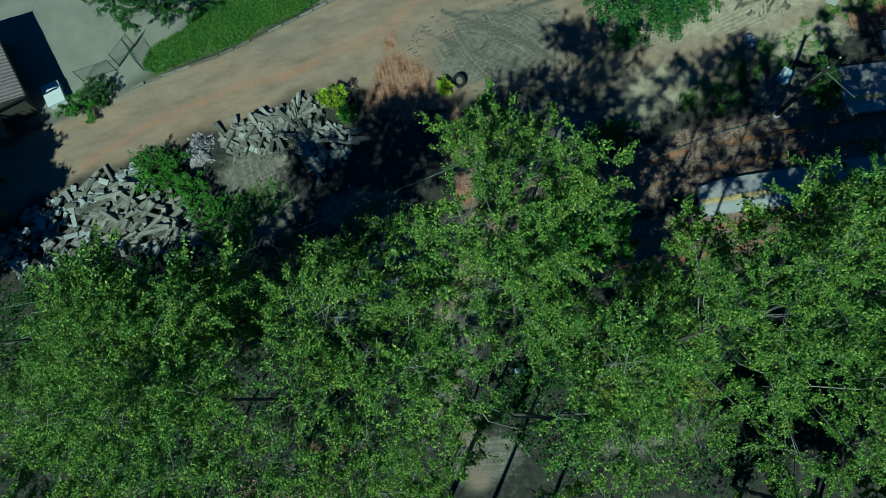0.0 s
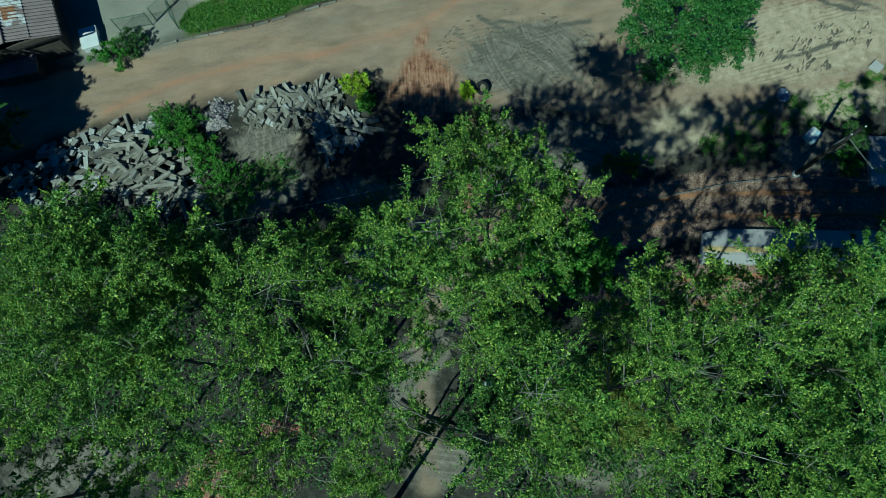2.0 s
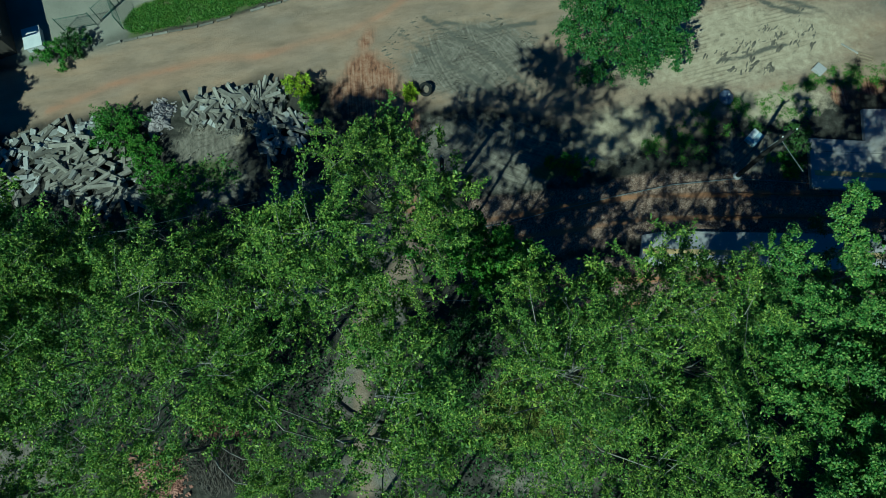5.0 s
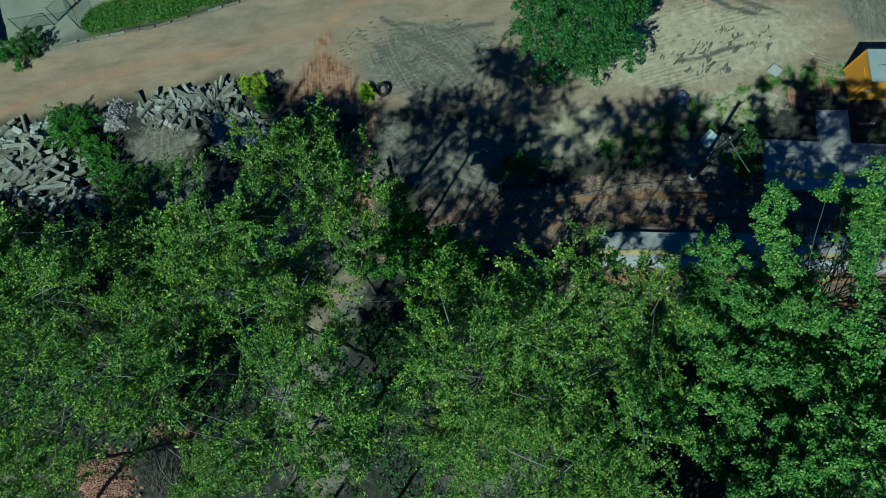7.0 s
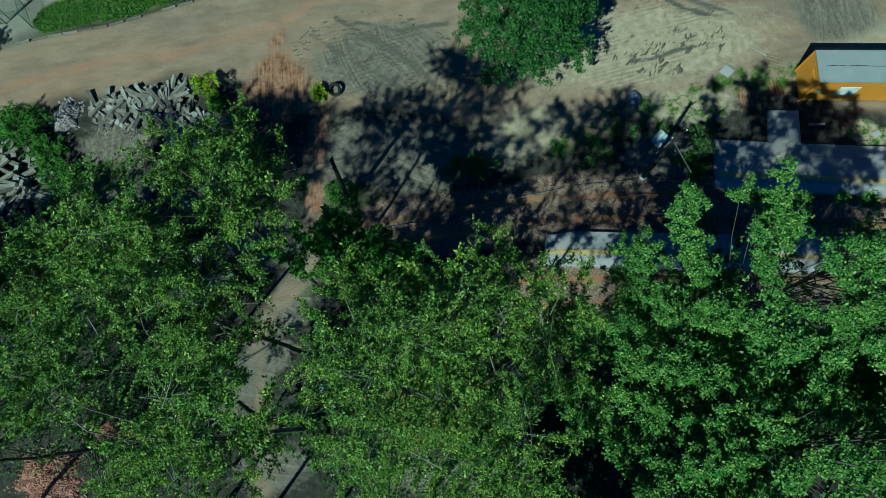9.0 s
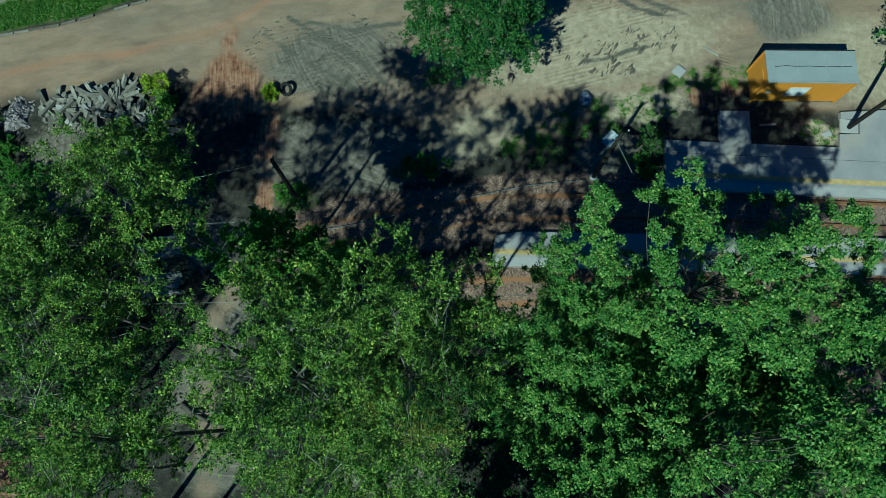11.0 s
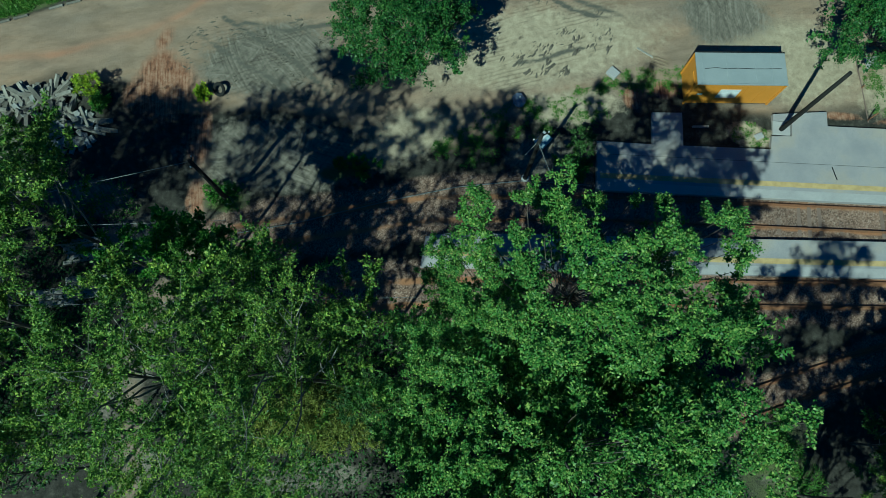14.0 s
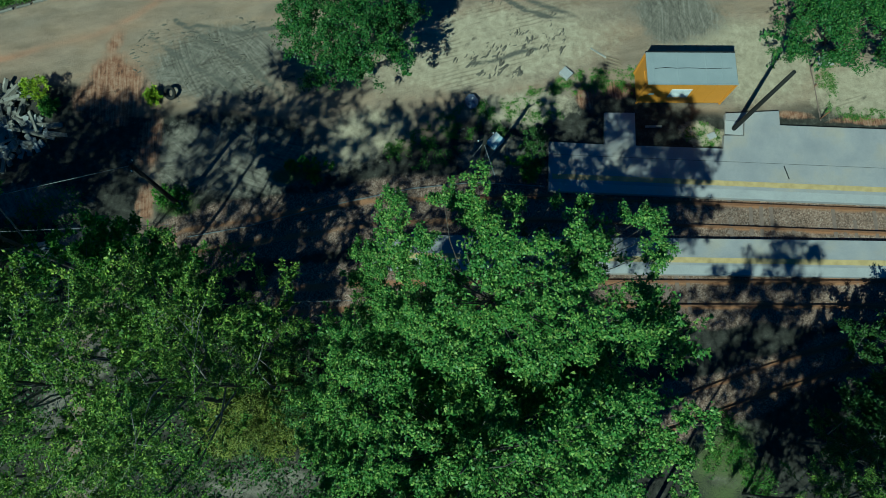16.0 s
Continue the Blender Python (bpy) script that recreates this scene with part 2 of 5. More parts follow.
KERB = [(-40, 10.8), (-30, 14.9), (-25.3, 16.8), (-21.9, 18.3), (-17.1, 19.9), (-11.7, 22.4), (-4, 26.2), (6, 30)]
ROAD_S = [(-45, 3.5), (-28, 10.9), (-22.8, 12.7), (-18.2, 14.6), (-12.2, 16.5), (-8, 17.2), (-4, 16), (14, 15.2), (22, 19), (28, 20.5), (34, 19.6), (70, 22)]
T1 = [(1.5, 7.2), (5.3, 8.25), (13.3, 10.45), (23, 11.65), (35.5, 12.47), (45, 13.1), (80, 15.4)]
T2 = [(8.5, 4.2), (13, 5.0), (20, 5.9), (33, 7.2), (40, 7.92), (80, 11.9)]
T3 = [(27, -2.4), (30, -1.0), (33.6, 0.7), (38, 2.7), (44, 5.1), (52, 7.6), (60, 9.0)]


def ground():
    def axis(lo, hi, step, far):
        inner = np.arange(lo, hi + 1e-6, step)
        out = np.cumsum(np.geomspace(step * 2, far / 4, 22))
        return np.concatenate([lo - out[::-1], inner, hi + out])
    xs, ys = axis(-38, 60, 0.25, 900), axis(-18, 34, 0.25, 900)
    X, Y = np.meshgrid(xs, ys)
    nx, ny = len(xs), len(ys)
    n1, n2, n3 = value_noise(X, Y, 3.1, 1), value_noise(X, Y, 0.9, 2), value_noise(X, Y, 0.35, 3)
    wob = (n1 - 0.5) * 1.6 + (n2 - 0.5) * 0.7
    near = (np.abs(X) < 70) & (np.abs(Y) < 50)
    Z = np.where(near, (n1 - 0.5) * 0.10 + (n2 - 0.5) * 0.05 + (n3 - 0.5) * 0.025, 0)
    dk, sk = seg_dist(X, Y, KERB)
    ds, ss = seg_dist(X, Y, ROAD_S)
    north = np.where(ss > 0, -ds, ds)                       # below 0 on the sandy side
    sand = soft(north + wob * 0.9, 0.9)
    verge_side = np.where(sk > 0, -dk, dk)                  # below 0 north of the kerb
    sand = sand * soft(-verge_side - 0.0, 0.3)
    d1, _ = seg_dist(X, Y, T1)
    d2, _ = seg_dist(X, Y, T2)
    d3, _ = seg_dist(X, Y, T3)
    ballast = np.maximum(soft(np.minimum(d1, d2) - 2.1 + wob * 0.5, 0.8), soft(d3 - 1.5 + wob * 0.5, 0.8))
    rust = np.maximum(np.exp(-((d1 - 0.75) / 0.22) ** 2), np.exp(-((d2 - 0.75) / 0.22) ** 2)) * (0.5 + n2) * 0.9
    rust = np.clip(np.maximum(rust, np.exp(-((d3 - 0.75) / 0.2) ** 2) * (0.4 + n2)), 0, 1)
    red = np.zeros_like(X)
    for cx, cy, rx, ry, turn in ((-5.0, 16.8, 3.2, 3.4, 0), (-5.8, 20.0, 1.0, 2.2, -20), (-1.9, 13.6, 0.9, 3.0, 8), (1.6, 8.2, 3.6, 0.75, 8), (-1.2, 9.6, 0.8, 2.0, 8),
                                 (27.8, 20.4, 1.3, 0.8, 0), (25.6, 19.5, 0.8, 1.2, 0), (39.5, 19.9, 2.0, 0.45, 4),
                                 (44, 20.0, 3, 0.4, 4), (13.2, 11.4, 1.6, 0.9, 15)):
        red = np.maximum(red, blob(X + wob * 0.3, Y + wob * 0.5, cx, cy, rx, ry, turn, 0.8) * (0.55 if cy > 19 and cx < 0 else 1.0))
    lane, _ = seg_dist(X + (n1 - 0.5) * 0.9, Y + (n1 - 0.5) * 0.7, [(-25.5, 12.9), (-21.9, 15.1), (-18.4, 16.6), (-15.5, 17.6), (-12.5, 18.3), (-7.4, 20.3), (-4.6, 22.3), (-1.5, 25.5)])
    worn_red = np.clip(np.exp(-(lane / 0.24) ** 2) * (0.3 + 1.0 * n1) + 0.14 * np.exp(-(lane / 1.2) ** 2), 0, 1)
    red = np.clip(red * (0.8 + 0.9 * n2), 0, 1)
    grey = np.zeros_like(X)
    for cx, cy, rx, ry, turn in ((1.4, 19.5, 6.8, 4.0, 16), (31.5, 26.5, 5.0, 3.2, 0), (-9.5, 24.5, 3.5, 1.6, 25), (-14.6, 11.6, 3.4, 2.6, 20), (-2.6, -0.2, 1.9, 7.2, -22), (-1.6, -7.2, 3.2, 1.8, 10),
                                 (-22, -9.5, 6.0, 2.2, 5), (-4.5, 6.0, 4.5, 2.6, 10), (-8.0, 8.6, 4.5, 2.0, 10), (3.5, 13.0, 8.5, 3.8, 6), (-14.5, 8.6, 4.0, 2.4, 20), (20.5, 14.6, 4.0, 2.6, 8), (8.5, -6.3, 4.4, 1.5, 5), (35, -2, 2.4, 3.0, 20)):
        grey = np.maximum(grey, blob(X + wob * 0.5, Y + wob * 0.5, cx, cy, rx, ry, turn, 0.7))
    foot, _ = seg_dist(X, Y, [(-1.8, -8.0), (-2.5, -3.9), (-3.0, -2.2), (-3.5, 0.2), (-2.9, 1.8), (-2.2, 3.1), (-1.3, 4.4), (-0.9, 5.7), (-1.0, 7.2), (-1.2, 9.1), (-1.5, 12.0)])
    path = soft(foot - 0.62 + wob * 0.25, 0.5)               # trodden footpath through the wood
    sand = np.maximum(sand, 0.95 * path)
    grey *= 1 - 0.45 * path
    pale = np.zeros_like(X)                                  # trodden light soil
    for cx, cy, rx, ry, turn in ((19, 22.5, 12, 4.5, 15), (36, 23.5, 8, 4.5, 5), (45, 22.3, 6, 3.2, 5), (11.5, 15.2, 4.6, 2.6, 30),
                                 (-14.0, 12.2, 3.0, 1.6, 25), (21.5, 18.4, 5.0, 1.8, 10), (33.4, 17.7, 2.4, 1.3, 0), (-60, 22.5, 8, 5, 0)):
        pale = np.maximum(pale, blob(X + wob * 0.6, Y + wob * 0.6, cx, cy, rx, ry, turn, 0.7))
    grass = np.zeros_like(X)
    for cx, cy, rx, ry, turn in ((0.9, 9.8, 1.7, 0.9, 0), (8.2, 12.7, 2.6, 0.9, 10), (-16.3, 7.6, 2.2, 1.4, -30), (-13.8, 9.8, 2.4, 1.2, -30), (7.2, -2.8, 2.4, 3.2, -20), (11, -2.5, 2.5, 2, 0), (35, -3, 3, 4, 0)):
        grass = np.maximum(grass, blob(X + wob * 0.7, Y + wob * 0.7, cx, cy, rx, ry, turn, 0.7))
    vg = soft(np.abs(verge_side + 1.25 + (Y - 18) * 0.10) - 1.2 + wob * 0.25, 0.5) * np.clip((X + 22.2) / 1.2, 0, 1) * np.clip((-6 - X) / 3, 0, 1)
    grass = np.maximum(grass * (0.35 + 0.9 * n2), vg)
    Z = Z + 0.05 * pale * (n3 - 0.5) - 0.05 * ballast
    ruts = np.zeros_like(X)                                 # churned by wheels
    for cx, cy, rx, ry, turn in ((19.5, 23.0, 7.0, 4.4, 20), (1.0, 19.6, 5.5, 3.6, 20), (18.5, 20.3, 3.5, 1.6, 15), (-5.3, 17.2, 2.4, 2.2, 0), (43, 22, 3, 2, 0), (-14, 12, 3, 2, 20)):
        ruts = np.maximum(ruts, blob(X, Y, cx, cy, rx, ry, turn, 0.5))
    slab = blob(X + wob * 0.4, Y + wob * 0.4, -26.5, 22.5, 9.5, 6.5, 25, 0.25)
    track = np.zeros_like(X)                                # wheel tracks of dark soil
    for line in (((19.2, 26.6), (21.2, 25.9), (24.0, 25.4)), ((19.8, 27.2), (22.0, 26.4), (24.6, 25.7)), ((18.0, 21.2), (20.2, 21.7), (22.2, 22.6)), ((-0.6, 22.0), (2.6, 21.4), (5.6, 22.6)), ((-3.5, 20.8), (1.5, 18.4), (5.0, 16.4)), ((-2.0, 22.2), (3.0, 19.6), (6.0, 17.4))):
        dt, _ = seg_dist(X + (n2 - 0.5) * 0.3, Y + (n1 - 0.5) * 0.8, list(line))
        track = np.maximum(track, np.exp(-(dt / 0.20) ** 2) * (0.45 + 0.75 * n2))
    V = np.stack([X, Y, Z], -1).reshape(-1, 3)
    idx = np.arange(nx * ny).reshape(ny, nx)
    F = np.stack([idx[:-1, :-1], idx[:-1, 1:], idx[1:, 1:], idx[1:, :-1]], -1).reshape(-1, 4)
    me = bpy.data.meshes.new("ground")
    me.from_pydata(V, [], F)
    me.polygons.foreach_set("use_smooth", [True] * len(me.polygons))
    for name, field in (("sand", sand), ("ballast", ballast), ("rust", rust), ("red", red), ("grey", grey), ("pale", pale), ("grass", grass), ("ruts", ruts), ("track", track), ("slab", slab), ("worn_red", worn_red)):
        at = me.attributes.new(name, "FLOAT", "POINT")
        at.data.foreach_set("value", np.clip(field, 0, 1).astype(np.float32).ravel())
    return me


def ground_material():
    m, nt, b = mat("earth_sand_and_ballast")
    v = coords(nt)
    n_big, n_mid, n_fine = fbm(nt, v, 0.35, 6), fbm(nt, v, 2.2, 6, 0.65), fbm(nt, v, 14, 5, 0.7)
    grit = fbm(nt, v, 55, 3)
    # long drag marks of wheels and shovels
    def along(angle, lengthwise, crosswise):
        """Coordinates for marks that run in one direction (degrees from east)."""
        turn, size = node(nt, "ShaderNodeMapping"), node(nt, "ShaderNodeMapping")
        turn.inputs["Rotation"].default_value = (0, 0, radians(-angle))
        size.inputs["Scale"].default_value = (lengthwise, crosswise, 1)
        nt.links.new(v, turn.inputs[0])
        nt.links.new(turn.outputs[0], size.inputs[0])
        return size.outputs[0]

    streak = fbm(nt, along(17, 0.36, 1.0), 1.3, 7, 0.66)
    scrape = fbm(nt, along(38, 1.3, 3.0), 1.0, 5, 0.6)
    rake = fbm(nt, along(100, 0.5, 7.0), 1.1, 5, 0.62)
    # scratches left by a turning digger, in arcs round two points
    def scratches(cx, cy, across, around):
        shift = node(nt, "ShaderNodeMapping")
        shift.inputs["Location"].default_value = (-cx, -cy, 0)
        nt.links.new(v, shift.inputs[0])
        parts = nt.nodes.new("ShaderNodeSeparateXYZ")
        nt.links.new(shift.outputs[0], parts.inputs[0])
        far = nt.nodes.new("ShaderNodeVectorMath")
        far.operation = "LENGTH"
        nt.links.new(shift.outputs[0], far.inputs[0])
        angle = nt.nodes.new("ShaderNodeMath")
        angle.operation = "ARCTAN2"
        nt.links.new(parts.outputs[1], angle.inputs[0])
        nt.links.new(parts.outputs[0], angle.inputs[1])
        both = nt.nodes.new("ShaderNodeCombineXYZ")
        for out, factor, sock in ((far.outputs["Value"], across, 0), (angle.outputs[0], around, 1)):
            times = nt.nodes.new("ShaderNodeMath")
            times.operation = "MULTIPLY"
            nt.links.new(out, times.inputs[0])
            times.inputs[1].default_value = factor
            nt.links.new(times.outputs[0], both.inputs[sock])
        return fbm(nt, both.outputs[0], 1.0, 4, 0.62)

    arc = mix(nt, ramp(nt, n_big, (0.45, 0.0), (0.55, 1.0)), scratches(-1.0, 14.5, 5.0, 1.8), scratches(8.5, 24.5, 5.5, 2.4))
    arc = mix(nt, 0.45, arc, mix(nt, 0.5, fbm(nt, along(62, 0.7, 6.0), 1.0, 4, 0.6), fbm(nt, along(150, 0.8, 5.0), 1.0, 4, 0.6)))

    def attr(name):
        a = nt.nodes.new("ShaderNodeAttribute")
        a.attribute_name = name
        return a.outputs["Fac"]

    def breakup(fac, noise_fac, amount=0.7):
        """A mask whose edge is eaten by noise."""
        a = nt.nodes.new("ShaderNodeMath")
        a.operation = "MULTIPLY_ADD"
        nt.links.new(noise_fac, a.inputs[0])
        a.inputs[1].default_value, a.inputs[2].default_value = amount, -amount / 2
        s = nt.nodes.new("ShaderNodeMath")
        s.operation, s.use_clamp = "ADD", True
        nt.links.new(fac, s.inputs[0])
        nt.links.new(a.outputs[0], s.inputs[1])
        return ramp(nt, s.outputs[0], (0.30, 0.0), (0.70, 1.0))

    # leaf litter, deepened beyond its own tone for the shade of the wood
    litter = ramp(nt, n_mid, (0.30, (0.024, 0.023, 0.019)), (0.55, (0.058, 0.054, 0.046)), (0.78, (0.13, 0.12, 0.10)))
    sand = ramp(nt, streak, (0.25, (0.235, 0.180, 0.132)), (0.5, (0.325, 0.252, 0.19)), (0.78, (0.40, 0.317, 0.245)))
    sand = mix(nt, 0.5, sand, ramp(nt, n_big, (0.3, (0.78, 0.80, 0.82)), (0.7, (1.12, 1.06, 0.98))), "MULTIPLY")
    worn = fbm(nt, along(17, 0.22, 0.9), 0.55, 5, 0.6)
    sand = mix(nt, 0.8, sand, ramp(nt, worn, (0.36, (0.80, 0.80, 0.80)), (0.5, (1.0, 0.97, 0.94)), (0.62, (1.05, 0.95, 0.86))), "MULTIPLY")
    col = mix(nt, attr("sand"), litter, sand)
    col = mix(nt, mix(nt, 1.0, attr("worn_red"), ramp(nt, streak, (0.3, 0.25), (0.65, 1.0)), "MULTIPLY"), col, (0.40, 0.215, 0.135))
    col = mix(nt, breakup(attr("pale"), n_mid), col, ramp(nt, n_mid, (0.28, (0.30, 0.245, 0.172)), (0.5, (0.43, 0.355, 0.252)), (0.72, (0.54, 0.45, 0.325))))
    col = mix(nt, breakup(attr("grey"), n_mid, 0.9), col, mix(nt, 0.55, ramp(nt, n_mid, (0.3, (0.115, 0.098, 0.078)), (0.7, (0.27, 0.235, 0.19))), ramp(nt, arc, (0.40, (0.075, 0.068, 0.055)), (0.5, (0.19, 0.170, 0.140)), (0.60, (0.36, 0.32, 0.265)))))
    col = mix(nt, breakup(attr("red"), mix(nt, 0.35, n_mid, rake), 1.1), col, ramp(nt, mix(nt, 0.5, rake, n_mid), (0.38, (0.10, 0.055, 0.038)), (0.48, (0.27, 0.135, 0.082)), (0.58, (0.37, 0.235, 0.16))))
    col = mix(nt, attr("slab"), col, ramp(nt, n_big, (0.35, (0.225, 0.215, 0.178)), (0.65, (0.30, 0.285, 0.24))))
    stones = node(nt, "ShaderNodeTexVoronoi", Scale=14.0)
    nt.links.new(v, stones.inputs["Vector"])
    ball = ramp(nt, stones.outputs["Color"], (0.1, (0.11, 0.075, 0.058)), (0.6, (0.27, 0.185, 0.145)), (0.95, (0.42, 0.33, 0.28)))
    ball = mix(nt, 0.75, ball, ramp(nt, n_big, (0.35, (0.55, 0.55, 0.56)), (0.6, (1.1, 1.05, 1.0))), "MULTIPLY")
    col = mix(nt, breakup(attr("ballast"), n_mid), col, ball)
    col = mix(nt, breakup(attr("rust"), n_fine, 0.5), col, (0.33, 0.17, 0.09))
    col = mix(nt, breakup(attr("grass"), n_fine, 1.0), col, ramp(nt, n_fine, (0.3, (0.07, 0.085, 0.03)), (0.7, (0.16, 0.18, 0.075))))
    # rows of tyre tread grooves, their darkness drawn in colour, with no relief
    bands = node(nt, "ShaderNodeTexWave", Scale=1.15, Distortion=2.2, Detail=3.0)
    bands.inputs["Detail Scale"].default_value = 0.6
    nt.links.new(along(112, 1.0, 1.0), bands.inputs["Vector"])
    tread = mix(nt, 1.0, ramp(nt, bands.outputs["Fac"], (0.5, 0.0), (0.85, 1.0)), ramp(nt, fbm(nt, along(35, 0.22, 0.8), 1.0, 3), (0.50, 0.0), (0.57, 1.0)), "MULTIPLY")
    tread = mix(nt, 1.0, tread, attr("ruts"), "MULTIPLY")
    col = mix(nt, mix(nt, 1.0, tread, (0.6, 0.6, 0.6), "MULTIPLY"), col, mix(nt, 1.0, col, (0.60, 0.58, 0.57), "MULTIPLY"))
    # dabs of dark soil left by tyre treads, in rows
    warp = mix(nt, 0.2, along(42, 0.95, 2.1), fbm(nt, v, 1.8, 4))
    dabs = node(nt, "ShaderNodeTexVoronoi", Scale=1.25)
    nt.links.new(warp, dabs.inputs["Vector"])
    spot = mix(nt, 1.0, ramp(nt, mix(nt, 0.35, dabs.outputs["Distance"], n_fine), (0.26, 1.0), (0.38, 0.0)), ramp(nt, dabs.outputs["Color"], (0.45, 0.0), (0.55, 1.0)), "MULTIPLY")
    spot = mix(nt, 1.0, spot, ramp(nt, fbm(nt, v, 0.8, 3), (0.46, 0.0), (0.58, 1.0)), "MULTIPLY")
    spot = mix(nt, 1.0, spot, attr("ruts"), "MULTIPLY")
    col = mix(nt, spot, col, mix(nt, 1.0, col, (0.42, 0.42, 0.44), "MULTIPLY"))
    col = mix(nt, breakup(attr("track"), n_fine, 0.9), col, (0.13, 0.12, 0.10))
    # dark clods and ruts strewn on the sand
    clod = ramp(nt, n_fine, (0.33, 0.40), (0.45, 1.0))
    col = mix(nt, 0.55, col, clod, "MULTIPLY")
    col = mix(nt, 0.3, col, ramp(nt, grit, (0.3, 0.55), (0.7, 1.15)), "MULTIPLY")
    nt.links.new(col, b.inputs["Base Color"])
    b.inputs["Roughness"].default_value = 0.95
    b.inputs["Specular IOR Level"].default_value = 0.15
    h = mix(nt, 0.5, n_fine, streak)
    h = mix(nt, attr("ruts"), h, mix(nt, 0.6, h, mix(nt, 0.15, scrape, arc)))
    h = mix(nt, 0.3, h, grit)
    bump(nt, b, h, 0.75, 0.10)
    return m


GROUND = ground_material()
gme = ground()
gme.materials.append(GROUND)
tagged(new("ground", gme), "sandy earth yard, trodden soil and ballast", "ground", kind="structure")


# ---------------------------------------------------------------- railway
def railway(points, x_from, x_to, label):
    xs, ys = [p[0] for p in points], [p[1] for p in points]
    t = thing("railway_track", x_from, curve_y(xs, ys, x_from), 0, 0, label, "railway track", "railway tracks")
    line = [(x, curve_y(xs, ys, x)) for x in np.arange(x_from, x_to, 1.0)]
    # round the corners of the line
    for _ in range(3):
        line = [line[0]] + [(p[0], (a[1] + 2 * p[1] + b[1]) / 4) for a, p, b in zip(line, line[1:], line[2:])] + [line[-1]]
    for side in (-1, 1):
        off = []
        for i, p in enumerate(line):
            a, b = Vector(line[max(i - 1, 0)]), Vector(line[min(i + 1, len(line) - 1)])
            d = (b - a).normalized()
            off.append((p[0] - d.y * 0.7525 * side, p[1] + d.x * 0.7525 * side))
        foot, head = strip(off, 0.13, -0.02, 0.05), strip(off, 0.068, 0.05, 0.15)
        bm = bmesh.new()
        bm.from_mesh(foot)
        bm.from_mesh(head)
        r = part("rail", bm, RUST, t)
        r.matrix_parent_inverse = t.matrix_world.inverted()
    sm = mesh_of(boxed(-0.12, -1.25, -0.12, 0.12, 1.25, 0.0, 0.015), "sleeper", SLEEPER)
    rng = random.Random(5)
    for i in np.arange(x_from + 0.5, min(x_to, 56), 0.66):
        y, y2 = curve_y([p[0] for p in line], [p[1] for p in line], i), curve_y([p[0] for p in line], [p[1] for p in line], i + 0.3)
        s = new("sleeper", sm)
        s.parent, s.matrix_parent_inverse = t, t.matrix_world.inverted()
        s.matrix_basis = pose(i, y, -0.055 + rng.uniform(-0.03, 0.012), 0, 0, math.degrees(math.atan2(y2 - y, 0.3)) + rng.uniform(-1.5, 1.5))
    return t


railway(T1, 17.6, 78, "rusty railway track in brown ballast between the platforms")
railway(T2, 19.0, 78, "rusty railway track in brown ballast beside the platform edge")
railway(T3, 28, 58, "rusty siding track curving off through weedy ballast")


# ---------------------------------------------------------------- platforms
def slanted(x, x0, y0, k):
    return y0 + (x - x0) * k


def platform(name, outline, top, south_edge, line_off, x_line, label):
    p = thing(name, outline[0][0], outline[0][1], 0, 0, label, "platform", "", "structure")
    inv = p.matrix_world.inverted()
    slab = part("slab", prism(outline, -0.15, top, 0.015), CONCRETE, p)
    slab.matrix_parent_inverse = inv
    x0, x1, f = south_edge
    edge = part("edge_strip", strip([(x, f(x) + 0.30) for x in np.linspace(x0 + 0.02, x1, 40)], 0.56, top - 0.06, top + 0.005), EDGE_CONCRETE, p, "pale concrete edge slabs")
    edge.matrix_parent_inverse = inv
    line = part("yellow_line", strip([(x, f(x) + line_off) for x in np.linspace(*x_line, 40)], 0.34, top - 0.02, top + 0.006), YELLOW, p, "worn yellow safety line")
    line.matrix_parent_inverse = inv
    return p


u_south = lambda x: slanted(x, 23.67, 12.79, 0.0628)
u_north = lambda x: slanted(x, 38.35, 18.85, 0.066)
halt = platform("platform_upper", [(23.62, u_south(23.6)), (72, u_south(72)), (72, u_north(72)), (38.35, u_north(38.35)), (38.30, 19.86), (34.80, 19.30), (34.80, 18.86), (36.05, 18.95), (36.02, 17.88),
                            (34.72, 17.74), (34.66, 16.82), (29.03, 16.42), (28.88, 18.70), (26.93, 18.50), (27.03, 16.28), (23.46, 16.10)],
         0.30, (23.62, 72, u_south), 0.98, (23.8, 71.8), "long grey concrete platform with a yellow line")
l_south = lambda x: slanted(x, 13.2, 6.60, 0.0875)
l_north = lambda x: slanted(x, 14.87, 8.98, 0.0915)
platform("platform_lower", [(13.15, l_south(13.15)), (72, l_south(72)), (72, l_north(72)), (14.87, 8.98), (13.25, 8.56)],
         0.30, (13.2, 72, l_south), 0.92, (13.3, 71.8), "narrow grey concrete platform with a yellow line between tracks")

pad = part("footing_pad", boxed(34.84, 17.94, -0.1, 36.0, 18.88, 0.16, 0.02), EDGE_CONCRETE, halt, "pale concrete pad round the pole foot")
pad.matrix_parent_inverse = halt.matrix_world.inverted()

# thin black cable laid over the platform and a dark crack line along it
seam = strip([(x, u_south(x) + 2.45) for x in np.linspace(23.8, 71, 30)], 0.018, 0.296, 0.303)
tagged(new("joint", seam), "dark joint between platform slabs", "joint", kind="structure")
seam.materials.append(DARK_METAL)


